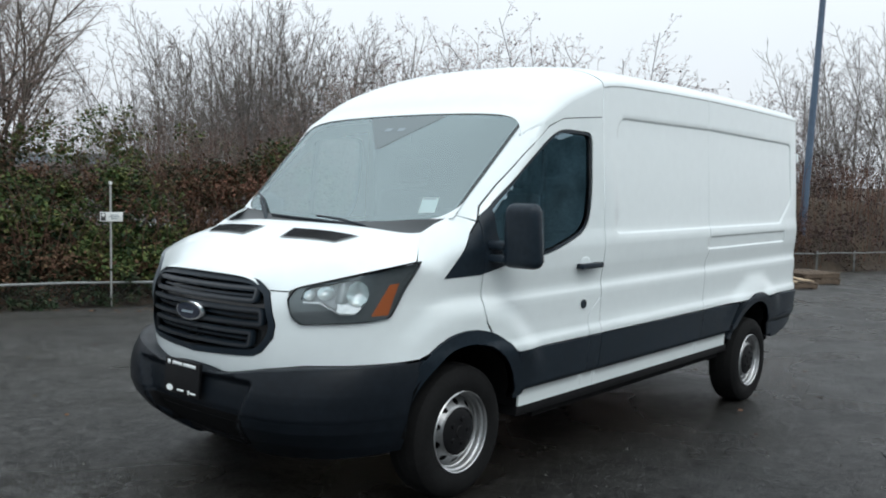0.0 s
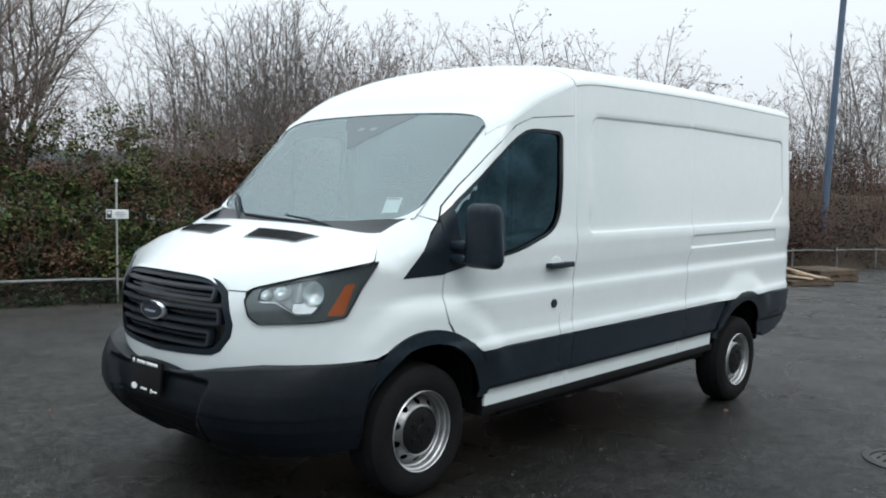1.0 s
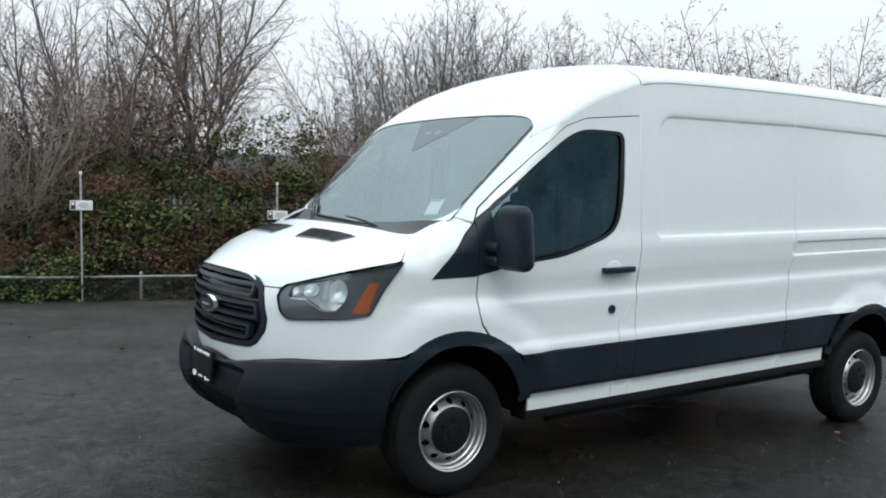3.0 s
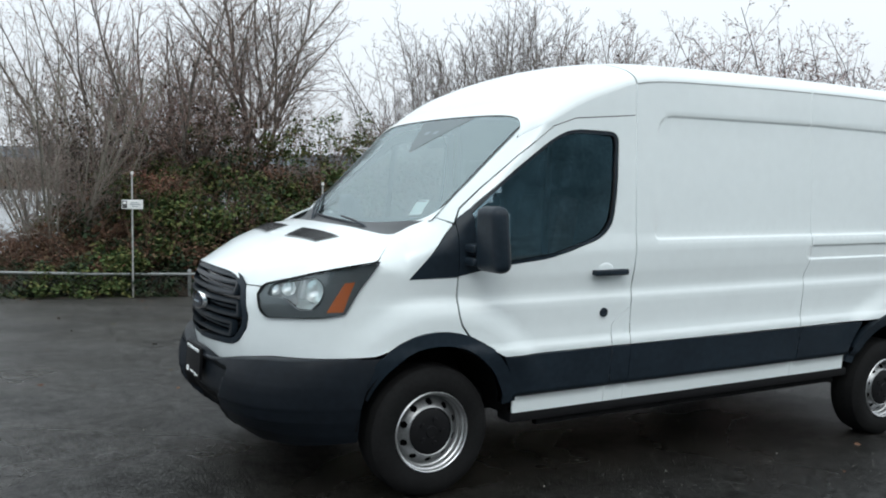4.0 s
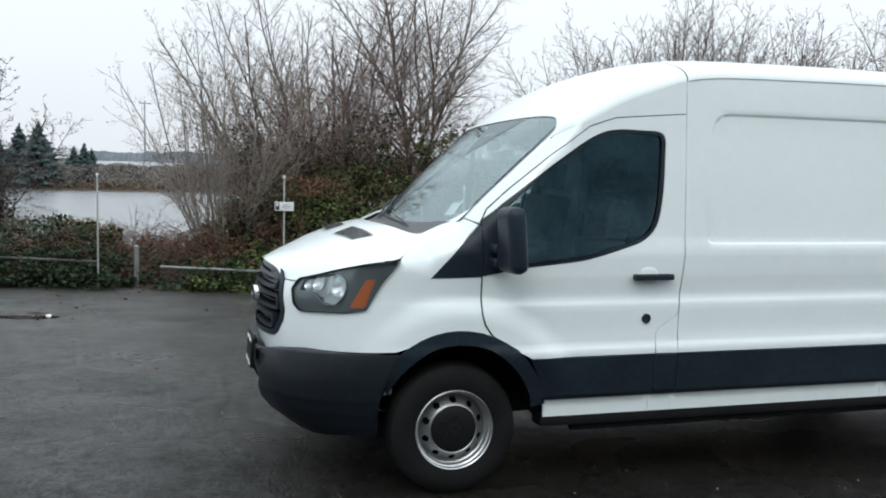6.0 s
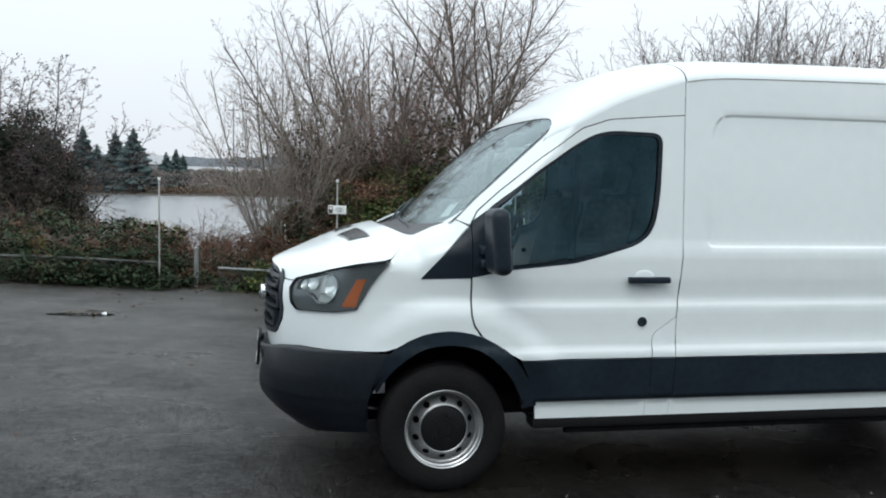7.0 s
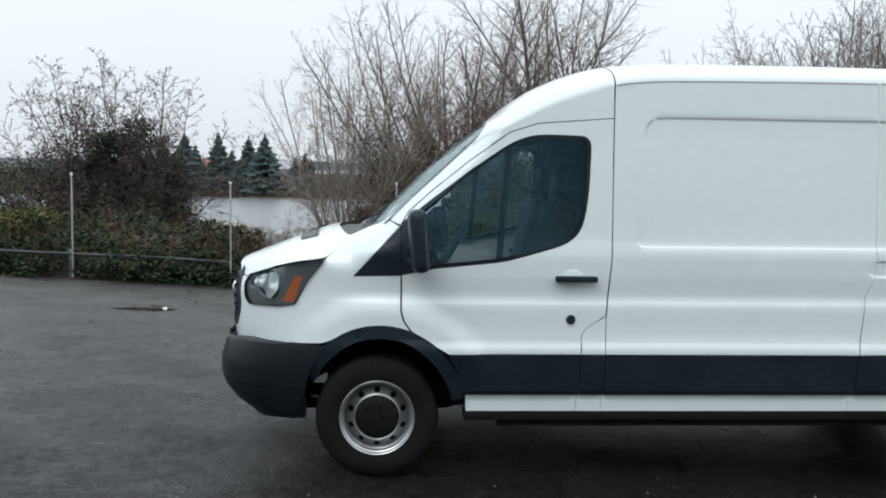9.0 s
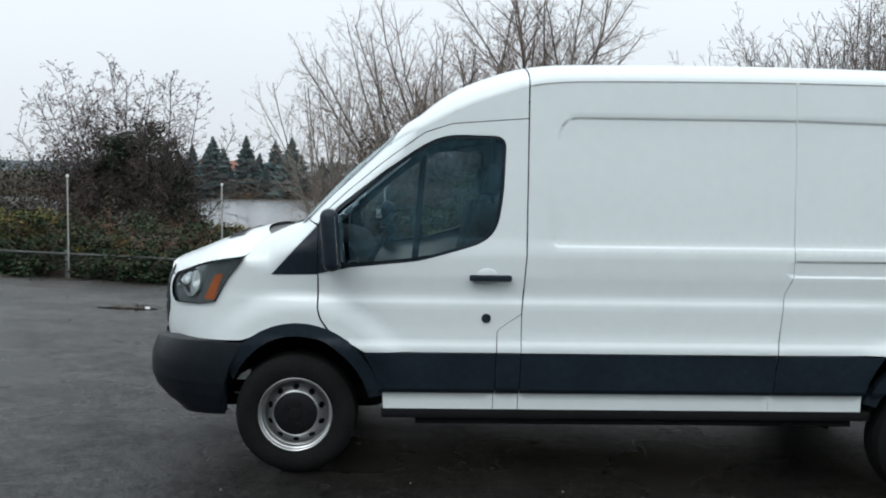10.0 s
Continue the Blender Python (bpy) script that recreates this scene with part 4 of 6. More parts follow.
for s in (-1, 1):
    bm = bmesh.new()
    box(bm, (0.05, 0.07, 0.62), pose(4.872, s * 0.955, 1.06), 0.02)
    part("tail_lamp", bm, TAIL, van)
    for z in (1.05, 1.95):
        bm = bmesh.new()
        box(bm, (0.05, 0.035, 0.085), pose(4.89, s * 0.975, z), 0.014)
        part("door_hinge", bm, WHITE, van)

# door windows, sail plates, handles
for s in (-1, 1):
    door = front_door[0] if s < 0 else front_door[1]
    fn = body if s < 0 else (lambda u, z: (body(u, z)[0], -body(u, z)[1], body(u, z)[2]))
    q = 1 if s < 0 else -1
    skin("window_seal", fn, offset_poly(WINDOW, 0.002), BLACK, door, holes=[offset_poly(WINDOW, 0.02)], push=-0.006 * q, flange=0.03 * q)
    skin("window_divider", fn, [(0.72, 1.94), (0.757, 1.953), (0.706, 1.262), (0.668, 1.256)], HUBBLACK, door, push=-0.03 * q, flange=0.015 * q)
    pane = skin("window_pane", fn, offset_poly(WINDOW, 0.012), SIDEGLASS, door, push=-0.022 * q, flange=0, label="dark reflecting side window")[0]
    pane.visible_shadow = False
    skin("sail_plate", fn, [(0.1332, 1.1885), (0.30, 1.222), (0.235, 1.40), (0.215, 1.548), (0.1375, 1.488), (0.1342, 1.47)], BLACK, door, push=0.0035 * q, flange=0.02 * q)
    skin("sail_plate", fn, [(0.1305, 1.184), (0.1285, 1.464), (-0.142, 1.176)], BLACK, van, push=0.003 * q, flange=0.015 * q)
    y0 = s * (side_width(1.12, 1.18) + 0.0)
    bm = bmesh.new()
    box(bm, (0.245, 0.028, 0.036), pose(1.125, y0 + s * 0.038, 1.178, 0, -2 * 0, 0), 0.013, 3)
    for dx in (-0.095, 0.095):
        box(bm, (0.035, 0.05, 0.03), pose(1.125 + dx, y0 + s * 0.012, 1.178), 0.006)
    part("door_handle", bm, BLACK, door)
    bm = bmesh.new()
    lathe(bm, [(0.001, 0.0035), (0.03, 0.0035), (0.045, 0.003), (0.054, 0.0015), (0.06, -0.001)], pose(1.108, y0 + s * 0.003, 1.187, 90 if s < 0 else -90) @ Matrix.Diagonal((1, 0.78, 1, 1)), 32)
    part("handle_cup", bm, WHITE, door)
    bm = bmesh.new()
    lathe(bm, [(0.0005, 0.008), (0.012, 0.008), (0.014, 0.011), (0.026, 0.01), (0.028, 0.0)], pose(1.105, s * (side_width(1.105, 0.941) - 0.001), 0.941, 90 if s < 0 else -90), 24)
    part("door_lock", bm, BLACK, door)

    mirror = new("door_mirror")
    mirror.parent = van
    if s > 0:
        mirror.matrix_basis = pose(0.22, -0.05, 0)  # set back and inward so only a nub shows in the camera's view
    bm = bmesh.new()
    box(bm, (0.10, 0.222, 0.345), pose(0.215, s * 1.232, 1.395, 0, -4, 0), 0.058, 6)
    for v in bm.verts:
        k = (v.co.z - 1.22) / 0.345
        v.co.y = s * (1.232 - 0.012 * (1 - k) + (abs(v.co.y) - 1.232) * (1.03 - 0.2 * max(0.0, k) ** 1.5))
        v.co.x += 0.018 * (abs(v.co.y) - 1.105) / 0.25
    part("mirror_shell", bm, BLACK, mirror)
    bm = bmesh.new()
    box(bm, (0.004, 0.19, 0.27), pose(0.275, s * 1.23, 1.395, 0, -4, 7 * s), 0.0015)
    part("mirror_glass", bm, CHROME, mirror)
    for z in (1.27, 1.34):
        bm = bmesh.new()
        box(bm, (0.09, 0.16, 0.045), pose(0.205, s * 1.065, z), 0.018, 3)
        part("mirror_arm", bm, BLACK, mirror)

# wheels
def wheel(x, s, z, steer=0.0):
    w = new("wheel")
    w.parent = van
    w.matrix_basis = pose(x, s * (0.91 if x < 1 else 0.945), z, 90 if s < 0 else -90, 0, 0)
    bm = bmesh.new()
    lathe(bm, [(0.212, -0.10), (0.235, -0.112), (0.29, -0.118), (0.325, -0.108), (0.347, -0.088), (0.355, -0.05), (0.356, 0), (0.355, 0.05), (0.347, 0.088), (0.325, 0.108), (0.29, 0.118), (0.235, 0.112), (0.2125, 0.10)], n=72)
    part("tyre", bm, RUBBER, w, "black rubber tyre")
    bm = bmesh.new()
    for r, zz in ((0.352, -0.03), (0.352, 0.03)):
        lathe(bm, [(r + 0.0045, zz - 0.012), (r + 0.006, zz - 0.010), (r + 0.006, zz + 0.010), (r + 0.0045, zz + 0.012)], n=72)
    part("tread_rib", bm, RUBBER, w)
    bm = bmesh.new()
    lathe(bm, [(0.217, 0.098), (0.2185, 0.107), (0.214, 0.112), (0.209, 0.108), (0.206, 0.09), (0.199, 0.086), (0.197, 0.083), (0.195, 0.055), (0.189, 0.05), (0.187, 0.03)], n=72)
    part("rim", bm, STEEL, w, "silver steel rim")
    bm = bmesh.new()
    # dished disc with a ring of round hand holes
    n, holes = 160, 10
    rad = [0.193, 0.186, 0.179, 0.172, 0.164, 0.157, 0.150, 0.143, 0.136, 0.130, 0.126]
    hgt = [0.034, 0.036, 0.041, 0.048, 0.056, 0.063, 0.070, 0.078, 0.086, 0.089, 0.086]
    rings = [[bm.verts.new((r * math.cos(2 * math.pi * j / n), r * math.sin(2 * math.pi * j / n), h_)) for j in range(n)] for r, h_ in zip(rad, hgt)]
    gap = {3: (6, 9), 4: (5, 10), 5: (5, 10), 6: (6, 9)}
    for i in range(len(rings) - 1):
        for j in range(n):
            if i in gap and gap[i][0] <= j % 16 <= gap[i][1]:
                continue
            bm.faces.new((rings[i][j], rings[i][(j + 1) % n], rings[i + 1][(j + 1) % n], rings[i + 1][j]))
    part("wheel_disc", bm, STEELDARK, w, "grey steel wheel disc with a ring of oval holes")
    bm = bmesh.new()
    lathe(bm, [(0.0005, 0.104), (0.03, 0.104), (0.034, 0.098), (0.05, 0.098), (0.085, 0.094), (0.11, 0.09), (0.122, 0.084), (0.1265, 0.07)], n=48)
    for j in range(5):
        a = 2 * math.pi * j / 5
        lathe(bm, [(0.0005, 0.106), (0.012, 0.106), (0.015, 0.094)], pose(0.066 * math.cos(a), 0.066 * math.sin(a), 0), 12)
    part("hub_cap", bm, HUBBLACK, w, "black plastic hub cap")
    bm = bmesh.new()
    lathe(bm, [(0.0005, 0.03), (0.21, 0.03), (0.215, -0.1)], n=40)
    part("brake_drum", bm, DARK, w)
    return w


for s in (-1, 1):
    wheel(0.0, s, 0.356)
    wheel(3.79, s, 0.215)
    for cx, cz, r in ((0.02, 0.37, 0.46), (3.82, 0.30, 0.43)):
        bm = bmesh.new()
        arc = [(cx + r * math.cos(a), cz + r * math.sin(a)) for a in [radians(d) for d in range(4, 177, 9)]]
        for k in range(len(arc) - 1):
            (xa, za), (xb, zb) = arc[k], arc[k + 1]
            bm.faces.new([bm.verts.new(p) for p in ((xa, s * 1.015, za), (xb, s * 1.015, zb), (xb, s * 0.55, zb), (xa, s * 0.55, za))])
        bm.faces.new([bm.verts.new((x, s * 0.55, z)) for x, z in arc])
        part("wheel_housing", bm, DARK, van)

# brackets that show in the wheel arches
for s in (-1, 1):
    for outline, y, mt in (([(-0.385, 0.515), (-0.30, 0.515), (-0.30, 0.575), (-0.322, 0.572), (-0.332, 0.56), (-0.35, 0.556)], 0.80, WHITE), ([(-0.40, 0.432), (-0.33, 0.42), (-0.33, 0.428), (-0.40, 0.442)], 0.80, STEELDARK)):
        bm = bmesh.new()
        prism(bm, outline, pose(0, s * y + 0.01, 0, 90, 0, 0), 0.02, 0.002, 1)
        part("arch_bracket", bm, mt, van)

# dark panels added behind the wheels to shut off bright patches in the arches
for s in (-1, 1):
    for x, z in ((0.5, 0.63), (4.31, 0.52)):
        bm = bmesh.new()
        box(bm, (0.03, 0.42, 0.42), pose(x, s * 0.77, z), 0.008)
        part("arch_blocker", bm, DARK, van)

# dark sheets added behind the panel gaps to stop light leaking through
for s in (-1, 1):
    fn = body if s < 0 else (lambda u, z: (body(u, z)[0], -body(u, z)[1], body(u, z)[2]))
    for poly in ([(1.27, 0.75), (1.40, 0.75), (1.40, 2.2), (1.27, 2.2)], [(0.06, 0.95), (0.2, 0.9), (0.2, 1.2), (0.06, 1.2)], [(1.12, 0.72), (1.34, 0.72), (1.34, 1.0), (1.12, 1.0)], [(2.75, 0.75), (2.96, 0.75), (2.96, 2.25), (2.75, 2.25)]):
        skin("gap_blocker", fn, poly, DARK, van, push=-0.02 if s < 0 else 0.02, flange=0, xs=0.1)
    skin("gap_blocker", fn, [(0.2, 1.5), (0.74, 1.95), (1.3, 2.05), (1.3, 2.12), (0.85, 2.06), (0.72, 2.01), (0.2, 1.59)], DARK, van, push=-0.03 if s < 0 else 0.03, flange=0, xs=0.03)

# floor pan with unseen boxes added to block light below it, cabin
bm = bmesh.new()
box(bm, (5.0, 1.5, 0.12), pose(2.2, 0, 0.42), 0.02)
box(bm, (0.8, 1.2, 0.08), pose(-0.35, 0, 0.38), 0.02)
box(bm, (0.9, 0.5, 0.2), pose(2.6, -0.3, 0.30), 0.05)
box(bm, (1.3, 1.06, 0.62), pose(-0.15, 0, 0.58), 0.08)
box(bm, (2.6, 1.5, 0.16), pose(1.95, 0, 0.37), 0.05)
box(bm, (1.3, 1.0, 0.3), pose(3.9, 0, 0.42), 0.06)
part("underbody_blocker", bm, DARK, van)
bm = bmesh.new()
box(bm, (0.02, 1.93, 1.75), pose(1.31, 0, 1.42))
part("bulkhead", bm, CABIN, van)
grid_ob("headliner", lambda s, t: (0.72 + 0.66 * s, 0.8 - 1.6 * t, roof_z(0.72 + 0.66 * s, 0.8 - 1.6 * t) - 0.05), 8, 8, HEADLINER, van)
bm = bmesh.new()
box(bm, (0.72, 1.7, 0.03), pose(0.93, 0, 0.55))
part("cab_floor", bm, CABIN, van)


def dash(s, t):
    y = (-0.9 + 1.8 * s) * (0.82 + 0.18 * smooth(0.1, 0.5, t))
    prof = [(-0.1, 1.40), (0.05, 1.405), (0.2, 1.39), (0.30, 1.35), (0.36, 1.26), (0.34, 1.1), (0.36, 1.0), (0.36, 0.94)]
    k = t * (len(prof) - 1)
    i = min(int(k), len(prof) - 2)
    a, b = prof[i], prof[i + 1]
    hump = 0.05 * math.exp(-((y + 0.45) / 0.22) ** 2) * smooth(0, 0.3, t) * smooth(0.75, 0.4, t)
    return (a[0] + (b[0] - a[0]) * (k - i), y, a[1] + (b[1] - a[1]) * (k - i) + hump)


grid_ob("dashboard", dash, 30, 24, CABIN, van)
bm = bmesh.new()
for i in range(36):
    a, b = 2 * math.pi * i / 36, 2 * math.pi * (i + 1) / 36
m_ = pose(0.46, -0.45, 1.33, 0, -62, 0)
ring = [m_ @ Vector((0.19 * math.cos(2 * math.pi * i / 36), 0.19 * math.sin(2 * math.pi * i / 36), 0)) for i in range(37)]
tube(bm, ring, 0.016, 8, caps=False)
box(bm, (0.12, 0.15, 0.04), m_, 0.02)
for a in (0, 140, 220):
    tube(bm, [m_ @ Vector((0, 0, 0)), m_ @ Vector((0.18 * math.cos(radians(a)), 0.18 * math.sin(radians(a)), 0))], 0.018, 6)
part("steering_wheel", bm, CABIN, van)
for y in (-0.45, 0.45):
    seat = new("seat")
    seat.parent = van
    bm = bmesh.new()
    box(bm, (0.5, 0.5, 0.18), pose(0.85, y, 0.95, 0, -6, 0), 0.06, 3)
    part("seat_cushion", bm, CLOTH, seat)
    bm = bmesh.new()
    box(bm, (0.16, 0.5, 0.62), pose(1.08, y, 1.3, 0, 12, 0), 0.06, 3)
    part("backrest", bm, CLOTH, seat)
    bm = bmesh.new()
    box(bm, (0.1, 0.28, 0.2), pose(1.17, y, 1.74, 0, 10, 0), 0.045, 3)
    part("headrest", bm, CLOTH, seat)
bm = bmesh.new()
box(bm, (0.02, 0.22, 0.07), pose(0.55, 0.0, 1.93, 0, 10, 0), 0.008)
part("inside_mirror", bm, CABIN, van)

# ---- bare trees, shrubs and brambles ----
BARK = mat("dark_bark", (0.15, 0.13, 0.115), 0.9, var=0.4, vscale=6, bump=0.6, bscale=40)
BARKPALE = mat("pale_bark", (0.2, 0.185, 0.155), 0.9, var=0.35, vscale=5, bump=0.5, bscale=40)
TWIG = mat("twigs", (0.265, 0.213, 0.19), 0.9, var=0.35, vscale=2)
TWIGRED = mat("reddish_twigs", (0.265, 0.18, 0.16), 0.9, var=0.35, vscale=2)
TWIGGREY = mat("grey_twigs", (0.185, 0.165, 0.158), 0.9, var=0.35, vscale=2)
TWIGDARK = mat("dark_twigs", (0.085, 0.066, 0.068), 0.9, var=0.35, vscale=2)
BARKDARK = mat("wet_bark", (0.05, 0.043, 0.04), 0.9, var=0.4, vscale=6)
CANE = mat("bramble_canes", (0.12, 0.062, 0.042), 0.85, var=0.4, vscale=3)


def leaf_mat(name, a, b, c):
    """Leaves whose colour varies from one to the next."""
    m = mat(name, a, 0.75, spec=0.12)
    t = m.node_tree
    g = t.nodes.new("ShaderNodeNewGeometry")
    r = t.nodes.new("ShaderNodeValToRGB")
    e = r.color_ramp.elements
    e[0].position, e[0].color = 0.0, (*a, 1)
    e[1].position, e[1].color = 1.0, (*c, 1)
    k = e.new(0.55)
    k.color = (*b, 1)
    t.links.new(g.outputs["Random Per Island"], r.inputs[0])
    t.links.new(r.outputs["Color"], t.nodes["Principled BSDF"].inputs["Base Color"])
    return m


LEAFGREEN = leaf_mat("bramble_leaves", (0.034, 0.061, 0.022), (0.07, 0.104, 0.036), (0.15, 0.145, 0.052))
LEAFOLIVE = leaf_mat("yellowing_bramble_leaves", (0.042, 0.058, 0.02), (0.095, 0.1, 0.031), (0.22, 0.165, 0.052))
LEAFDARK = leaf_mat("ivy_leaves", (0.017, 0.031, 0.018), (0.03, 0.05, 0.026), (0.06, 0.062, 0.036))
LEAFDEEP = leaf_mat("evergreen_leaves", (0.022, 0.037, 0.025), (0.036, 0.051, 0.034), (0.07, 0.06, 0.045))
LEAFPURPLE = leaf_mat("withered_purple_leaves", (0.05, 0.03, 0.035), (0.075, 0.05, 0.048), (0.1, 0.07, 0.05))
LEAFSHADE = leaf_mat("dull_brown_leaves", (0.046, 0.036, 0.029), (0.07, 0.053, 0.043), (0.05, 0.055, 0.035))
LEAFRUST = leaf_mat("rusty_leaves", (0.13, 0.052, 0.036), (0.17, 0.085, 0.058), (0.12, 0.08, 0.056))
LEAFBROWN = leaf_mat("dead_leaves", (0.078, 0.043, 0.029), (0.135, 0.073, 0.047), (0.09, 0.076, 0.041))


class Wood:
    """Collects tapered bars into one mesh."""

    def __init__(self):
        self.v, self.f = [], []

    def bar(self, pts, r0, r1, sides=3):
        n = len(pts)
        base = len(self.v)
        for i, p in enumerate(pts):
            d = pts[min(i + 1, n - 1)] - pts[max(i - 1, 0)]
            a = d.orthogonal().normalized()
            b = d.cross(a).normalized()
            r = r0 + (r1 - r0) * i / (n - 1)
            for j in range(sides):
                w = 2 * math.pi * j / sides
                self.v.append(p + a * (r * math.cos(w)) + b * (r * math.sin(w)))
        for i in range(n - 1):
            for j in range(sides):
                k, l = base + i * sides + j, base + i * sides + (j + 1) % sides
                self.f.append((k, l, l + sides, k + sides))

    def ob(self, name, material, parent=None):
        return mesh_ob(name, self.v, self.f, material, parent)


def branch(rng, limbs, twigs, tips, p, d, length, r, level, q):
    """A limb that tapers and sweeps, with side limbs set spirally along it."""
    n = 7 if level == 0 else (4 if level == 1 else (2 if level == 2 else 1))
    pts, e = [p], d.normalized()
    for i in range(n):
        e = (e + Vector((rng.gauss(0, q["jitter"]), rng.gauss(0, q["jitter"]), rng.gauss(0, q["jitter"]) + q["lift"]))).normalized()
        pts.append(pts[-1] + e * (length / n))
    last = level == q["levels"]
    (limbs if level < 2 else twigs).bar(pts, r, max(r * 0.3, q["fine"] * 0.5), 6 if level == 0 else (4 if level == 1 else 3))
    if last:
        tips.append(pts[-1])
        return
    kids = max(2, int(length * q["dense"][level] * rng.uniform(0.8, 1.2)))
    turn = rng.uniform(0, 6.28)
    first = q["bare"] if level == 0 else 0.12
    for i in range(kids):
        k = first + (1 - first) * (i + rng.random()) / kids
        j = min(int(k * n), n - 1)
        at = pts[j].lerp(pts[j + 1], k * n - j)
        along = (pts[j + 1] - pts[j]).normalized()
        side = along.orthogonal().normalized()
        turn += 2.4 + rng.uniform(-0.5, 0.5)
        side.rotate(Matrix.Rotation(turn, 3, along))
        w = radians(rng.uniform(*q["spread"]))
        ln = length * q["ratio"][level] * (1.12 - 0.75 * k) * rng.uniform(0.65, 1.15)
        branch(rng, limbs, twigs, tips, at, along * math.cos(w) + side * math.sin(w), ln, max(r * (1 - 0.65 * k) * 0.55, q["fine"]), level + 1, q)


def woody(seed, name, stems, bark, twig, label, buds=None, bud_size=0.03, bud_share=0.5, **q):
    """A bare tree or shrub from its main stems: (foot, direction, length, radius)."""
    q = dict(dict(jitter=0.06, lift=0.03, levels=3, dense=(3.0, 4.5, 6.0), ratio=(0.5, 0.48, 0.45), spread=(25, 50), bare=0.25, fine=0.003), **q)
    rng = random.Random(seed)
    t = thing(name, pose(0, 0, 0), label, "tree" if name == "tree" else "shrub", "bare trees and shrubs on the bank")
    limbs, twigs, tips = Wood(), Wood(), []
    for foot, d, length, r in stems:
        branch(rng, limbs, twigs, tips, Vector(foot), Vector(d), length, r, 0, q)
    limbs.ob("trunk", bark, t)
    twigs.ob("crown", twig, t)
    if buds:
        V, F = [], []
        for tip in tips:
            if rng.random() > bud_share:
                continue
            for _ in range(2):
                c = tip + Vector((rng.gauss(0, 0.03), rng.gauss(0, 0.03), rng.gauss(0, 0.03)))
                u = Vector((rng.gauss(0, 1), rng.gauss(0, 1), rng.gauss(0, 1))).normalized() * bud_size * rng.uniform(0.6, 1.3)
                w = u.orthogonal() * 0.55
                k = len(V)
                V += [c, c + u * 0.5 + w, c + u, c + u * 0.5 - w]
                F += [(k, k + 1, k + 2), (k, k + 2, k + 3)]
        mesh_ob("withered_leaves", V, F, buds, t, smooth=False)
    return t


def clump(seed, count, height, lean, radius, foot=0.2, bend=1.0):
    """Stems that fan out of one stool."""
    r = random.Random(seed)
    out = []
    for i in range(count):
        a = 2.4 * i + r.uniform(-0.4, 0.4)
        k = lean * (0.15 + 0.85 * ((i + 0.5) / count) ** 0.6) * r.uniform(0.8, 1.15)
        out.append(((foot * math.cos(a), foot * math.sin(a), -0.15), (k * math.cos(a), k * math.sin(a), 1.0), height * r.uniform(0.78, 1.0) * (1 - 0.12 * k), radius * r.uniform(0.7, 1.1)))
    return out


def place(first, spots):
    for i, (x, y, s, a) in enumerate(spots):
        k = first[i % len(first)]
        m = pose(x, y, max(ground_z(x, y), LAKE - 0.2) - 0.05, 0, 0, a) @ Matrix.Scale(s, 4)
        if "used" not in k:
            k["used"] = 1
            k.matrix_basis = m
        else:
            c = copy_thing(k, m)
            c.scale = (s, s, s)


LB = "bare dark tree forking low into sweeping limbs, behind the hedge"
LP = "leafless pale-stemmed shrub fanning out of one stool by the lake"
LG = "leafless grey-brown tree with purplish twig tips on the bank"
LD = "dense leafless shrub with many dark upright stems on the bank"
LR = "bare russet bush holding a few withered leaves, by the fence"
# the forked tree: two limbs rise side by side, one sweeps out over the gap
forked = woody(11, "tree", [((0, 0, -0.2), (-0.04, 0, 1), 5.6, 0.06), ((0.03, 0, 1.1), (0.42, -0.12, 1.0), 4.4, 0.036), ((-0.02, 0, 1.5), (-0.42, 0.1, 1.0), 3.7, 0.03), ((0.0, 0.05, 1.7), (0.62, 0.2, 0.9), 2.5, 0.024), ((0, 0, 1.3), (0.3, 0.2, 1.0), 4.2, 0.03), ((0, 0.05, 1.9), (0.8, 0.1, 0.8), 2.7, 0.022), ((0, 0, 1.9), (-0.2, -0.22, 1.0), 3.5, 0.026), ((0.05, 0, 0.8), (0.15, -0.35, 1.0), 4.0, 0.028), ((0.0, 0.05, 2.1), (-0.75, 0.2, 0.9), 2.6, 0.022), ((0.0, 0.05, 2.4), (0.5, -0.5, 1.0), 2.8, 0.022)],
               BARK, TWIG, LB, jitter=0.075, lift=0.025, dense=(6.6, 8.5, 14.0), ratio=(0.38, 0.5, 0.5), spread=(28, 56), bare=0.18, fine=0.003)
place([forked], [(3.32, 12.33, 1.08, 0)])
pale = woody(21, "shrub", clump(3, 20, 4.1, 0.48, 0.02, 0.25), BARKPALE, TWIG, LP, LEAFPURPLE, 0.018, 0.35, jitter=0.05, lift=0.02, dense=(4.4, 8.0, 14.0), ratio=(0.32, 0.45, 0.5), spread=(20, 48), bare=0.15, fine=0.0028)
place([pale], [(-0.7, 10.1, 1.0, 0)])
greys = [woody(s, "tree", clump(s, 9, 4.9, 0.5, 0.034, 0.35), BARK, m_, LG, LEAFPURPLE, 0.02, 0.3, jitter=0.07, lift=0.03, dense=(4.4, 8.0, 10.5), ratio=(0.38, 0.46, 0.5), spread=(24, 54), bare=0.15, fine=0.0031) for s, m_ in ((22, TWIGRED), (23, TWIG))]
place(greys, [(1.25, 12.0, 1.0, 40), (0.6, 12.8, 1.0, 200), (2.1, 13.0, 0.95, 310), (1.2, 14.6, 1.1, 120), (1.0, 15.6, 0.85, 80)])
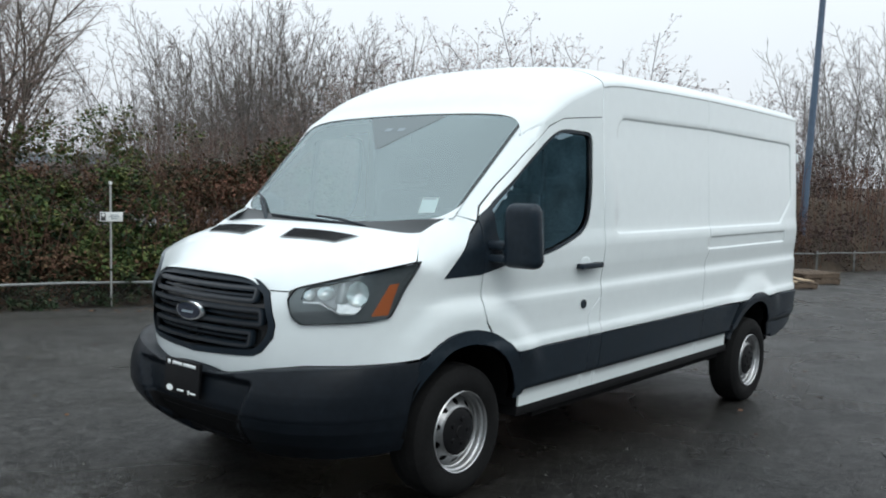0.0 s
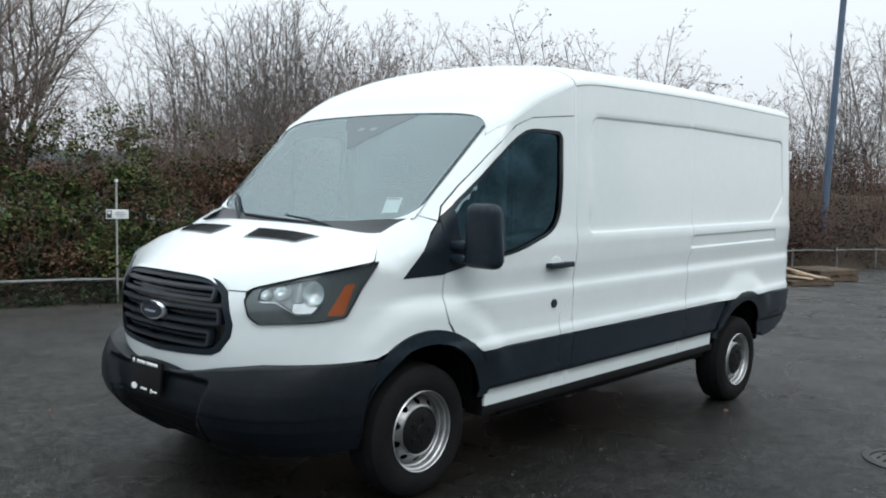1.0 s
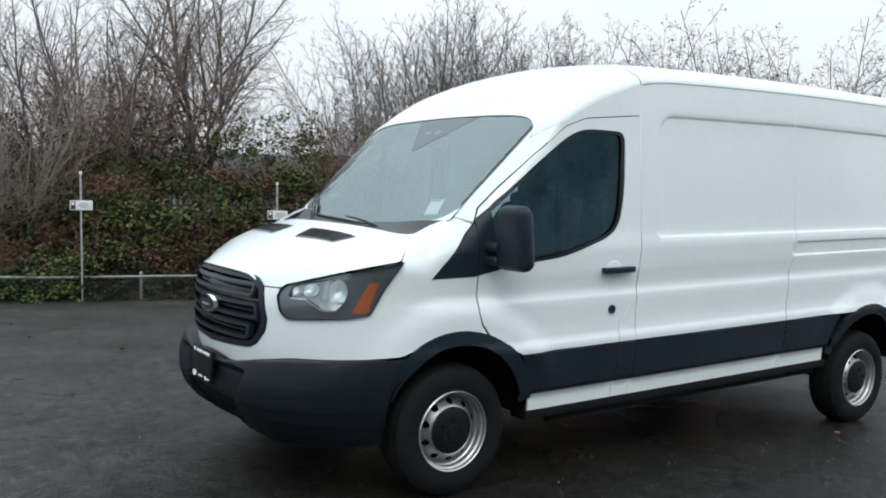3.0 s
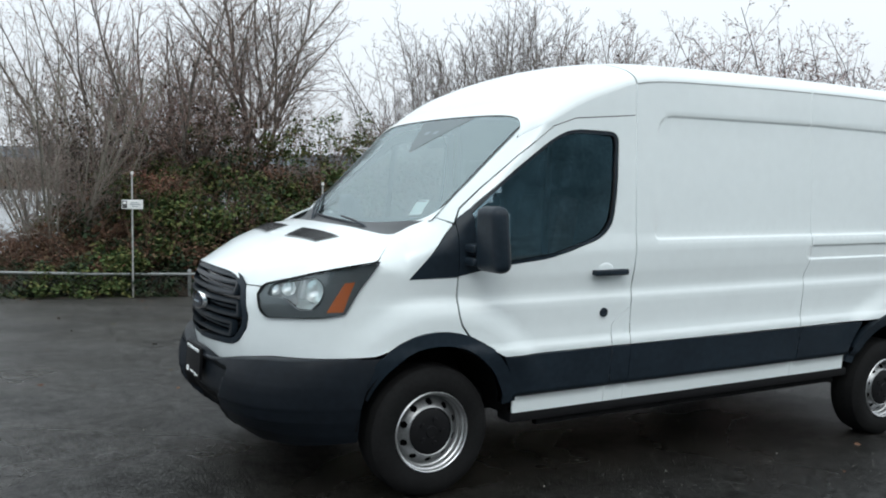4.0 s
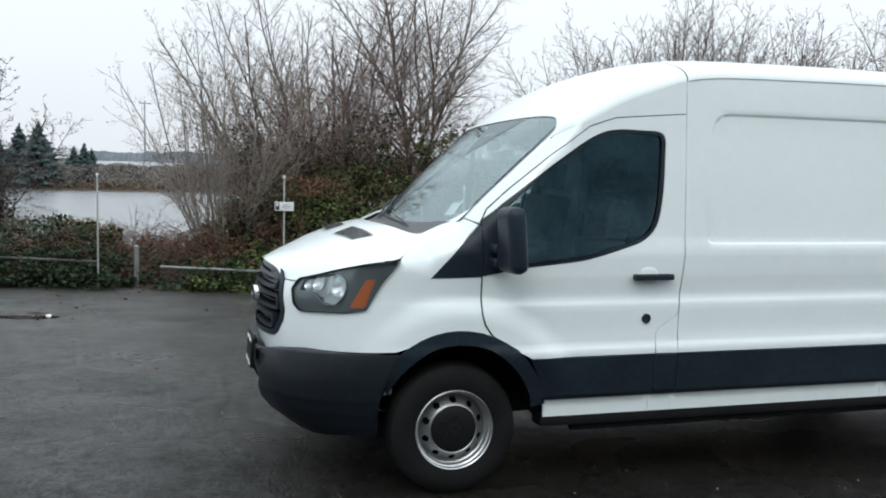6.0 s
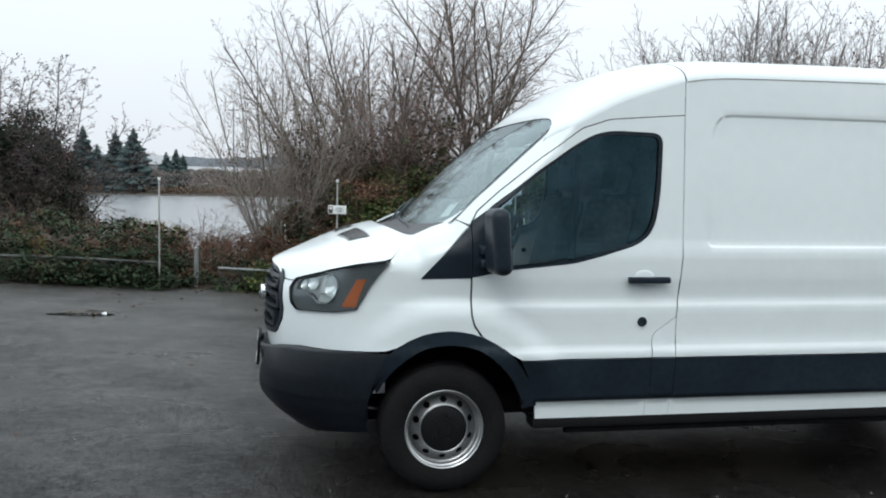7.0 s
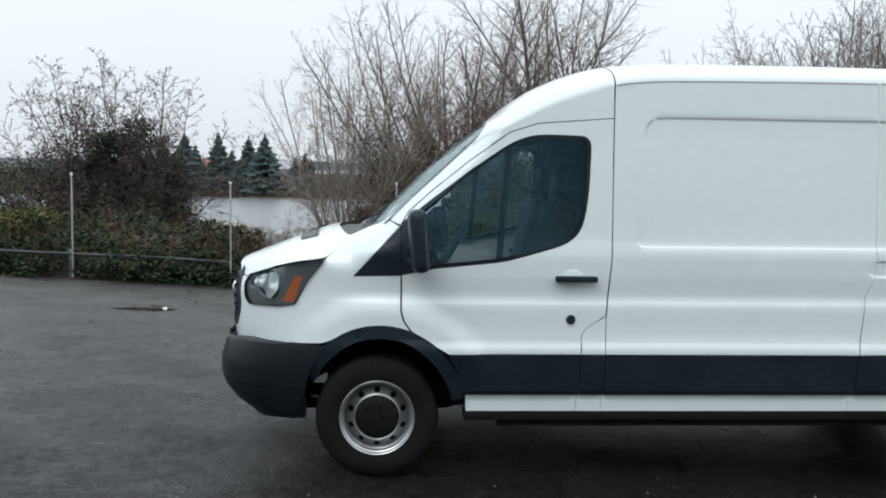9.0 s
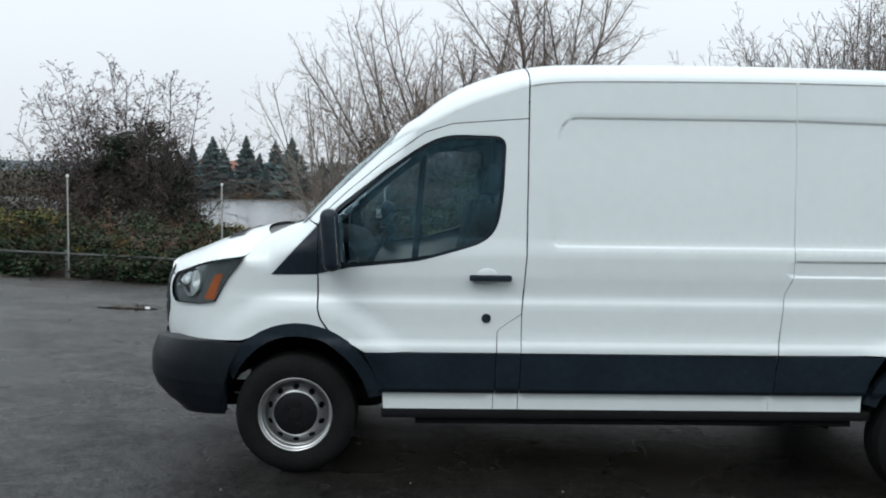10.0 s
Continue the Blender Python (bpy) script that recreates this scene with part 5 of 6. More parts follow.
uprights = [woody(s, "shrub", clump(s, 18, 6.0, 0.42, 0.024, 0.6), BARK, TWIGGREY, LD, jitter=0.055, lift=0.035, dense=(3.6, 6.5, 6.5), ratio=(0.34, 0.48, 0.52), spread=(22, 52), bare=0.3, fine=0.005) for s in (31, 32)]
place(uprights, [(10.2, 17.8, 1.02, 0), (11.2, 17.2, 1.24, 100), (12.2, 16.6, 1.28, 200), (13.2, 15.8, 1.24, 300), (14.4, 15.2, 1.16, 150), (37.0, 10.4, 1.4, 10), (39.5, 8.4, 1.7, 60), (42.5, 6.4, 1.7, 150)])
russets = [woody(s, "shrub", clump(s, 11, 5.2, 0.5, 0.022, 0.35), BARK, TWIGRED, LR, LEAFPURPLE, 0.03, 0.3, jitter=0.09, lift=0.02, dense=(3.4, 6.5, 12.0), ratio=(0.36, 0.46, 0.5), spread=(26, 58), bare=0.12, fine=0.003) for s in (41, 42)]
place(russets, [(12.8, 13.2, 1.08, 0), (14.0, 12.6, 1.1, 90), (7.2, 12.4, 0.55, 130), (9.0, 8.7, 0.92, 200), (10.6, 8.3, 1.0, 40), (12.3, 8.2, 0.98, 250), (13.6, 8.0, 0.86, 170), (5.6, 13.4, 0.52, 20), (-9.6, 19.7, 0.98, 80), (-11.6, 19.4, 0.8, 10), (4.9, 11.0, 0.5, 60), (6.3, 10.8, 0.52, 220), (7.6, 10.4, 0.58, 340), (8.9, 10.6, 0.66, 110), (10.2, 10.9, 0.78, 280)])
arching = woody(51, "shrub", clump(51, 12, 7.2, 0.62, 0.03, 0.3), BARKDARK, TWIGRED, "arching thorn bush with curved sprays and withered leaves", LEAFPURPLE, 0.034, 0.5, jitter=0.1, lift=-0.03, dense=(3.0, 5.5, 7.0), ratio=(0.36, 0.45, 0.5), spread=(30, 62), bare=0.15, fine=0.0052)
place([arching], [(12.0, 7.7, 0.82, 0), (13.8, 7.5, 0.86, 75), (17.4, 7.4, 0.84, 120), (15.6, 7.4, 0.74, 200)])
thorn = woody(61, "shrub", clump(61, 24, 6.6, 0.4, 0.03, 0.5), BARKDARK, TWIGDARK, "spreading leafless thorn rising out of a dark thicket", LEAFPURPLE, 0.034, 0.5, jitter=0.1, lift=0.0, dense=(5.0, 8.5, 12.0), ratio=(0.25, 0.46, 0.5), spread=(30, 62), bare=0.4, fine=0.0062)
place([thorn], [(-7.9, 19.15, 1.12, 15)])


def leaves(name, count, where, size, material, label, seed=1, droop=0.5):
    """Many small folded leaves; where(rng) gives a place."""
    r = random.Random(seed)
    V, F = [], []
    for _ in range(count):
        p = where(r)
        if p is None:
            continue
        s = size * r.uniform(0.6, 1.25)
        a = Vector((r.gauss(0, 1), r.gauss(0, 1), r.gauss(0, droop))).normalized()
        b = a.cross(Vector((r.gauss(0, 0.5), r.gauss(0, 0.5), 1))).normalized()
        c = a.cross(b)
        k = len(V)
        V += [p, p + a * s * 0.5 + b * s * 0.38 + c * s * 0.1, p + a * s, p + a * s * 0.5 - b * s * 0.38 + c * s * 0.1]
        F += [(k, k + 1, k + 2), (k, k + 2, k + 3)]
    return tagged(mesh_ob(name, V, F, material, smooth=False), label, "foliage", kind="stuff")


def lump(x, y, s=0.9):
    return noise.noise(Vector((x * s, y * s, 3.3))) + 0.5 * noise.noise(Vector((x * s * 2.7, y * s * 2.7, 9.1)))


def hedge(x0, x1, d0, d1, top, low=0.0, bias=0.55):
    """Places in a hedge that stands along the fence, mostly near its skin."""
    def where(r):
        x = r.uniform(x0, x1)
        d = d0 + (d1 - d0) * r.random() ** 1.4
        y = fence_y(x) + d
        h = top(x, d) * (1 + 0.28 * lump(x, y))
        face = 0.35 + 0.65 * smooth(d0, d0 + (d1 - d0) * 0.5, d)
        z = h * face
        lot = lot_z(x, fence_y(x))
        if r.random() < bias:
            zz = lot + z - abs(r.gauss(0, 0.12))
        else:
            zz = lot + r.uniform(low, max(z, 0.05))
        return Vector((x + r.gauss(0, 0.05), y + r.gauss(0, 0.05), max(zz, lot + 0.01)))
    return where


def clumps(count, where, size, keep=lambda p: True, seed=1, flat=0.75):
    """Places on the skins of leafy clumps whose middles are given by where(rng)."""
    r0 = random.Random(seed * 101)
    mids = []
    while len(mids) < count:
        p = where(r0)
        if keep(p):
            mids.append((p, size * r0.uniform(0.5, 1.4)))

    def pick(r):
        c, k = r.choice(mids)
        d = Vector((r.gauss(0, 1), r.gauss(0, 1), r.gauss(0, 1))).normalized() * k * r.uniform(0.45, 1.05)
        d.z *= flat
        q = c + d
        q.z = max(q.z, lot_z(q.x, fence_y(q.x)) + 0.02) if q.y < fence_y(q.x) + 5 else q.z
        return q
    return pick


patch = lambda p: noise.noise(Vector((p.x * 0.5, p.y * 0.4, p.z * 0.75 + 7))) + 0.3 * noise.noise(Vector((p.x * 1.9, p.y, p.z * 2.2)))
green, brown = (lambda p: patch(p) > 0.02), (lambda p: patch(p) < 0.1)
rust = lambda p: noise.noise(Vector((p.x * 0.7 + 4, p.y * 0.5, p.z * 0.9))) > 0.18
top_main = lambda x, d: 1.22 * smooth(-1.6, 0.6, x) + 0.55 + 0.42 * smooth(5.0, 6.5, x) + 0.35 * lump(x, 4, 0.8)
top_left = lambda x, d: 0.66 + 0.12 * smooth(-3.4, -4.6, x) + 0.06 * d
top_gap = lambda x, d: 0.55
leaves("bramble_leaves", 34000, clumps(480, hedge(-0.9, 9.5, 0.25, 3.2, top_main), 0.24, green, 1), 0.075, LEAFGREEN, "tangle of green bramble leaves behind the fence", 1)
leaves("bramble_leaves", 36000, clumps(640, hedge(-1.2, 9.5, 0.3, 3.4, top_main), 0.27, brown, 2), 0.06, LEAFBROWN, "withered brown bramble leaves among the canes", 2)
leaves("bramble_leaves", 9000, clumps(150, hedge(-0.6, 9.5, 0.25, 2.2, top_main), 0.22, rust, 22), 0.055, LEAFRUST, "rust-red dead bramble sprays hanging in the hedge", 22)
# ivy is dark itself; its tone here also stands in for inner shade
leaves("ivy_leaves", 28000, clumps(560, hedge(-0.8, 9.5, 0.4, 3.2, top_main), 0.3, seed=3), 0.075, LEAFDARK, "dark glossy leaves deep in the hedge, standing in for its shade", 3)
leaves("bramble_leaves", 38000, clumps(520, hedge(-16, -2.5, -0.22, 3.0, top_left), 0.2, green, 4), 0.08, LEAFOLIVE, "low yellowing green bramble bank over the fence", 4)
leaves("ivy_leaves", 26000, clumps(420, hedge(-16, -2.4, -0.22, 2.6, top_left), 0.22, seed=5), 0.08, LEAFDARK, "leaves low in the bramble bank, coloured dark for the shade there", 5)
leaves("bramble_leaves", 4500, clumps(110, hedge(-15, -2.6, 0.1, 2.6, top_left), 0.2, brown, 51), 0.065, LEAFBROWN, "brown leaves through the low bramble bank", 51)
leaves("bramble_leaves", 12000, clumps(220, hedge(-3.4, 0.2, 0.5, 4.0, top_gap), 0.18, seed=6), 0.055, LEAFBROWN, "low red-brown brambles in the gap by the lake", 6)
leaves("ivy_leaves", 6000, clumps(120, hedge(-3.4, 0.2, 0.1, 1.5, lambda x, d: 0.4), 0.16, seed=61), 0.07, LEAFDARK, "leaves at the foot of the fence, coloured dark for shade", 61)
# far brambles take a paler, greyer leaf colour to imitate haze
leaves("bramble_leaves", 15000, clumps(300, hedge(9.0, 24, 0.3, 3.0, lambda x, d: 2.3), 0.35, seed=7), 0.10, LEAFPURPLE, "brown hedge along the far fence, its colour paled for haze", 7)
leaves("bramble_leaves", 38000, clumps(620, hedge(20, 50, 0.15, 6.0, lambda x, d: 3.7), 0.6, seed=8), 0.08, LEAFPURPLE, "brown undergrowth below the far trees, its colour paled for haze", 8)
leaves("ivy_leaves", 20000, clumps(300, hedge(20, 50, 0.15, 6.0, lambda x, d: 3.0), 0.6, seed=9), 0.085, LEAFSHADE, "dark undergrowth below the far trees", 9)
# shade along the fence line is put in as a dark leaf layer
leaves("ivy_leaves", 16000, clumps(260, hedge(-16, -2.4, -0.12, 0.4, lambda x, d: 0.62), 0.17, seed=64), 0.065, LEAFDARK, "leaves hanging over the old fence, coloured dark for the shade below", 64)
leaves("bramble_leaves", 15000, clumps(230, hedge(-16, -2.4, -0.2, 0.5, lambda x, d: 0.74), 0.18, green, 65), 0.085, LEAFOLIVE, "green leaves hanging over the old fence", 65)
leaves("bramble_leaves", 4000, clumps(70, hedge(-1.6, 9.5, -0.1, 0.35, lambda x, d: 0.5), 0.15, green, 62), 0.06, LEAFGREEN, "bramble leaves spilling over the fence", 62)
leaves("ivy_leaves", 6000, clumps(100, hedge(-1.6, 9.5, -0.1, 0.35, lambda x, d: 0.42), 0.15, brown, 63), 0.055, LEAFDARK, "dark leaves grown through the fence wire", 63)


def thicket_mass(x0, x1, y0, y1, top):
    def where(r):
        x, y = r.uniform(x0, x1), r.uniform(y0, y1)
        h = top(x) * (1 + 0.16 * lump(x, y, 0.6)) - 0.3
        return Vector((x, y, -0.8 + (h + 0.8) * r.random() ** 0.6))
    return where


slope_down = lambda x: 1 - smooth(-6.2, -4.9, x)
dome_top = lambda x: 0.2 + 3.25 * max(0.0, 1 - ((x + 7.5) / 1.65) ** 2) ** 0.5
leaves("ivy_leaves", 42000, clumps(360, thicket_mass(-9.1, -5.9, 18.0, 20.5, dome_top), 0.38, seed=15), 0.078, LEAFDEEP, "dark leafy dome of an overgrown thorn", 15)
leaves("ivy_leaves", 28000, clumps(420, thicket_mass(-22, -5.0, 17.5, 21.5, lambda x: 0.1 + (1.75 + 0.75 * smooth(-8.4, -9.4, x)) * slope_down(x)), 0.45, seed=10), 0.08, LEAFDARK, "dense dark evergreen thicket beyond the brambles", 10)
leaves("bramble_leaves", 34000, clumps(380, thicket_mass(-22, -5.0, 17.0, 21.0, lambda x: 0.1 + (1.85 + 0.7 * smooth(-8.4, -9.4, x)) * slope_down(x)), 0.5, seed=11), 0.07, LEAFSHADE, "brown leaves through the dark thicket", 11)
leaves("bramble_leaves", 26000, clumps(300, thicket_mass(-22, -5.6, 14.0, 17.5, lambda x: 1.7 + 0.45 * smooth(-8.0, -9.5, x)), 0.4, seed=19), 0.07, LEAFSHADE, "brown bramble thicket in front of the lake", 19)
# ivy and leafy sprays rising out of the hedge among the stems
leaves("withered_leaves", 11000, clumps(200, lambda r: Vector((r.gauss(0.9, 1.0), r.gauss(11.4, 0.7), 1.3 + abs(r.gauss(0, 0.8)))), 0.26, seed=12), 0.05, LEAFSHADE, "dull withered leaves among the stems of the bank shrubs", 12)
leaves("ivy_leaves", 4500, clumps(70, lambda r: Vector((r.gauss(4.3, 1.2), r.gauss(11.6, 0.6), 1.9 + abs(r.gauss(0, 0.4)))), 0.22, seed=13), 0.07, LEAFGREEN, "green leaves high in the hedge round the forked tree", 13)
leaves("withered_leaves", 12000, lambda r: (lambda x: Vector((x, fence_y(x) + r.uniform(1.5, 5.5), -0.035 * x + 1.35 + 1.5 * r.random() ** 1.8 * smooth(-0.6, 1.5, x))))(r.uniform(-0.4, 11)), 0.045, LEAFBROWN, "withered leaves and seed heads among the twigs", 16)


def canes(name, count, x0, x1, d0, d1, top, material, label, seed, r0=0.006):
    r = random.Random(seed)
    w = Wood()
    for _ in range(count):
        x = r.uniform(x0, x1)
        d = r.uniform(d0, d1)
        y = fence_y(x) + d
        h = top(x, d) * r.uniform(0.5, 1.2)
        a = r.uniform(0, 2 * math.pi)
        reach = r.uniform(0.4, 1.5)
        p = Vector((x, y, max(ground_z(x, y), lot_z(x, fence_y(x))) - 0.05))
        base = lot_z(x, fence_y(x))
        pts = [Vector((x + reach * k * math.cos(a) + r.gauss(0, 0.04), y + 0.6 * reach * k * math.sin(a) + r.gauss(0, 0.04), p.z + max(0.1, h - p.z + base) * (1 - (1 - min(1, k * 1.5)) ** 2) - 0.5 * h * max(0, k - 0.6))) for k in (0, 0.2, 0.4, 0.6, 0.8, 1.0)]
        w.bar(pts, r0, r0 * 0.4, 3)
    return tagged(w.ob(name, material), label, "brambles", kind="stuff")


canes("bramble_canes", 700, -1.2, 9.5, 0.3, 3.2, top_main, CANE, "arching red-brown bramble canes", 1)
canes("bramble_canes", 700, -16, -2.0, 0.2, 3.0, top_left, CANE, "bramble canes over the low bank", 2)
canes("bramble_canes", 500, -3.6, 0.0, 0.4, 4.5, lambda x, d: 0.75, CANE, "low bramble canes in the gap", 3)
canes("dead_stems", 900, 9.0, 26, 0.3, 3.5, lambda x, d: 2.4, CANE, "brown dead stems along the far fence", 4, 0.009)
canes("dead_stems", 700, 24, 50, 0.5, 7.0, lambda x, d: 3.4, CANE, "brown dead stems below the far trees", 5, 0.014)
canes("upright_stems", 420, -0.4, 10.5, 1.5, 4.5, lambda x, d: 2.75, CANE, "thin arching stems rising out of the hedge", 6, 0.0045)
canes("upright_stems", 500, 3.6, 10.5, 3.0, 6.5, lambda x, d: 3.0, TWIGGREY, "tangle of fine grey stems behind the hedge", 7, 0.004)
small = woody(77, "shrub", clump(77, 6, 1.8, 0.5, 0.012, 0.1), BARK, TWIG, "small leafless sapling standing by the lake", dense=(4, 5, 5), levels=2)
place([small], [(-2.3, 14.5, 1.0, 0), (-16.5, 17, 1.0, 30), (-14.0, 18.0, 1.1, 60)])

# ---- fence, posts, signs ----
GALV = mat("galvanised_pipe", (0.22, 0.23, 0.23), 0.55, metal=0.4, var=0.25, vscale=5)
# pipe darkened so that the left rail shows less among the leaves
DARKPIPE = mat("dark_pipe", (0.075, 0.08, 0.076), 0.7, metal=0.2, var=0.5, vscale=2)
WIRE = mat("old_wire", (0.11, 0.11, 0.105), 0.6, metal=0.3, var=0.3)
POST = mat("grey_post", (0.34, 0.34, 0.33), 0.6, metal=0.2, var=0.2, vscale=6)
SIGNWHITE = mat("sign_white", (0.72, 0.73, 0.72), 0.5, var=0.04)
SIGNINK = mat("sign_ink", (0.12, 0.12, 0.12), 0.6)
WOOD = mat("pallet_wood", (0.46, 0.35, 0.24), 0.8, var=0.35, vscale=5, bump=0.3, bscale=60)
WOODDARK = mat("wet_wood", (0.12, 0.085, 0.06), 0.8, var=0.35, vscale=5, bump=0.3, bscale=60)
BLUEPOLE = mat("blue_grey_paint", (0.075, 0.115, 0.175), 0.5, var=0.15)


def fence_run(x0, x1, rise, posts, mesh=True, pipe=GALV):
    fence = thing("fence", pose(0, 0, 0), "low galvanised chain-link fence with a pipe top rail, overgrown", "fence", "fence along the lot")
    z = lambda x: lot_z(x, fence_y(x))
    bm = bmesh.new()
    n = max(2, int((x1 - x0) / 1.2))
    tube(bm, [(x, fence_y(x), z(x) + rise + 0.012 * math.sin(3.1 * x)) for x in [x0 + (x1 - x0) * i / n for i in range(n + 1)]], 0.021, 8)
    part("top_rail", bm, pipe, fence)
    for x in posts:
        bm = bmesh.new()
        tube(bm, [(x, fence_y(x) + 0.03, z(x) - 0.3), (x, fence_y(x) + 0.03, z(x) + rise + 0.04)], 0.026, 8)
        lathe(bm, [(0.03, 0.0), (0.03, 0.015), (0.016, 0.035), (0.001, 0.04)], pose(x, fence_y(x) + 0.03, z(x) + rise + 0.035), 10)
        part("post", bm, GALV, fence)
    if mesh:
        w = Wood()
        k = x0
        while k < x1:
            for s in (-1, 1):
                a, b = k, min(x1, max(x0, k + s * rise))
                w.bar([Vector((a, fence_y(a), z(a) - 0.02)), Vector((b, fence_y(b), z(b) + rise - 0.02))], 0.0022, 0.0022, 3)
            k += 0.062
        w.ob("wire_mesh", WIRE, fence)
    return fence


fence_run(-1.7, 5.0, 0.335, (0.9, 3.6))
fence_run(5.0, 14.0, 0.36, (5.0, 7.4, 9.8, 12.2), False)
fence_run(-16.0, -2.6, 0.40, (-14.8, -12.4, -10, -7.6, -5.3), True, DARKPIPE)
fence_run(14.0, 40.0, 0.62, tuple(14.0 + 2.6 * i for i in range(11)), False)
stub = thing("fence_post", pose(-2.05, 8.75, -0.03), "short grey steel post standing alone by the fence", "post")
bm = bmesh.new()
tube(bm, [(0, 0, -0.1), (0, 0, 0.60)], 0.036, 10)
lathe(bm, [(0.042, 0.6), (0.042, 0.62), (0.02, 0.64), (0.001, 0.645)], n=12)
part("pipe", bm, GALV, stub)


def sign_post(x, top, board):
    y = fence_y(x) - 0.07
    g = lot_z(x, y)
    p = thing("sign_post", pose(x, y, g), "slim grey parking post with a small white sign" if board else "slim grey steel post with a pale cap, no sign", "post", "posts along the lot edge")
    bm = bmesh.new()
    box(bm, (0.024, 0.024, top - g + 0.1), pose(0, 0, (top - g - 0.1) / 2), 0.005)
    part("pole", bm, POST, p)
    bm = bmesh.new()
    box(bm, (0.038, 0.038, 0.045), pose(0, 0, top - g + 0.005), 0.008)
    part("pole_cap", bm, SIGNWHITE, p, "pale cap")
    if board:
        b = new("sign_board")
        b.parent = p
        b.matrix_basis = pose(0, -0.022, board - g, 0, 0, -28) @ Matrix.Scale(0.86, 4)
        bm = bmesh.new()
        box(bm, (0.35, 0.008, 0.155), Matrix(), 0.002)
        part("panel", bm, SIGNWHITE, b, "small white sign board")
        bm = bmesh.new()
        box(bm, (0.075, 0.004, 0.125), pose(-0.125, -0.006, 0))
        part("logo_block", bm, SIGNINK, b)
        bm = bmesh.new()
        lathe(bm, [(0.001, 0.002), (0.022, 0.002), (0.024, 0)], pose(-0.125, -0.0075, 0.025, 90), 16)
        part("logo_disc", bm, SIGNWHITE, b)
        for z, w in ((0.03, 0.13), (0.0, 0.17), (-0.03, 0.10)):
            bm = bmesh.new()
            box(bm, (w, 0.003, 0.011), pose(0.045, -0.006, z))
            part("text_bar", bm, INK, b)
    return p


sign_post(2.85, 1.56, 1.09)
sign_post(0.10, 1.68, 1.24)
sign_post(-2.58, 1.66, 0)
sign_post(-5.22, 1.77, 0)

# ---- light pole, pallets, drain ----
pole = thing("light_pole", pose(26.0, 6.2, -0.92, 1.7, 1.55, 0), "tall blue-grey steel light pole at the edge of the lot", "light pole")
bm = bmesh.new()
lathe(bm, [(0.125, 0.0), (0.12, 0.4), (0.11, 4.0), (0.09, 10.5)], n=20)
part("shaft", bm, BLUEPOLE, pole)
bm = bmesh.new()
lathe(bm, [(0.3, -0.2), (0.3, 0.5), (0.27, 0.55), (0.15, 0.55)], n=24)
part("footing", bm, mat("concrete", (0.3, 0.3, 0.29), 0.9, var=0.2, vscale=4, bump=0.3), pole)


def pallet(x, y, z, turn, tilt, wood, label):
    p = thing("pallet", pose(x, y, z, tilt, 0, turn), label, "pallet", "pallets on the lot")
    for i in range(7):
        bm = bmesh.new()
        box(bm, (0.1, 1.2, 0.022), pose(-0.55 + 0.183 * i, 0, 0.13), 0.003, 1)
        part("deck_board", bm, wood, p)
    for i in range(3):
        bm = bmesh.new()
        box(bm, (1.2, 0.045, 0.095), pose(0, -0.55 + 0.55 * i, 0.071), 0.004, 1)
        part("stringer", bm, wood, p)
    for i in range(3):
        bm = bmesh.new()
        box(bm, (0.1, 1.2, 0.022), pose(-0.5 + 0.5 * i, 0, 0.012), 0.003, 1)
        part("base_board", bm, wood, p)
    return p


pallet(19.7, 3.88, lot_z(19.7, 3.88), -27, 0, WOODDARK, "weathered wooden pallet lying on the asphalt")
pallet(19.72, 3.9, lot_z(19.7, 3.88) + 0.145, -25, 0, WOODDARK, "weathered wooden pallet stacked on another")
pallet(17.44, 3.7, lot_z(17.44, 3.7), -27, 0, WOODDARK, "weathered wooden pallet with pale boards dropped on it")
for dx, dy, dz, a, tl in ((0.0, 0.1, 0.29, -68, 14), (0.1, -0.05, 0.235, -50, 8), (-0.2, 0.2, 0.21, -80, 5)):
    b = thing("plank", pose(17.3 + dx, 3.4 + dy, lot_z(17.4, 3.4) + dz, 0, tl, a), "loose pale plank lying askew on a pallet", "plank", "planks by the pallets")
    bm = bmesh.new()
    box(bm, (0.8, 0.28, 0.025), Matrix(), 0.003, 1)
    part("board", bm, WOOD, b)

drain = thing("manhole_cover", pose(2.92, -2.63, -0.035 * 2.92 + 0.003, 0, 2.0, 0) @ Matrix.Scale(0.9, 4), "round iron drain cover with slots set in the asphalt", "drain cover")
IRON = mat("cast_iron", (0.03, 0.029, 0.028), 0.55, metal=0.3, var=0.3, vscale=12, bump=0.3)
IRONPALE = mat("worn_iron", (0.045, 0.044, 0.04), 0.6, var=0.35, vscale=14, bump=0.4)
bm = bmesh.new()
lathe(bm, [(0.36, -0.01), (0.355, 0.006), (0.31, 0.006), (0.305, -0.012)], n=48)
part("ring", bm, IRON, drain)
bm = bmesh.new()
lathe(bm, [(0.0005, 0.0), (0.295, 0.0), (0.298, -0.012)], n=48)
part("plate", bm, IRONPALE, drain)
for i in range(9):
    yb = -0.24 + 0.06 * i
    hw = 0.85 * math.sqrt(0.27 ** 2 - yb * yb)
    for sx in (-1, 1):
        bm = bmesh.new()
        box(bm, (hw - 0.03, 0.018, 0.004), pose(sx * (hw / 2 + 0.01), yb, 0.0), 0.001, 1)
        part("slot", bm, DARK, drain)

# ---- litter, fallen leaves and wet patches ----
litter = thing("litter", pose(-2.86, 5.52, 0.046), "crumpled white paper scrap on the wet asphalt", "litter")
bm = bmesh.new()
bmesh.ops.create_icosphere(bm, subdivisions=2, radius=0.05)
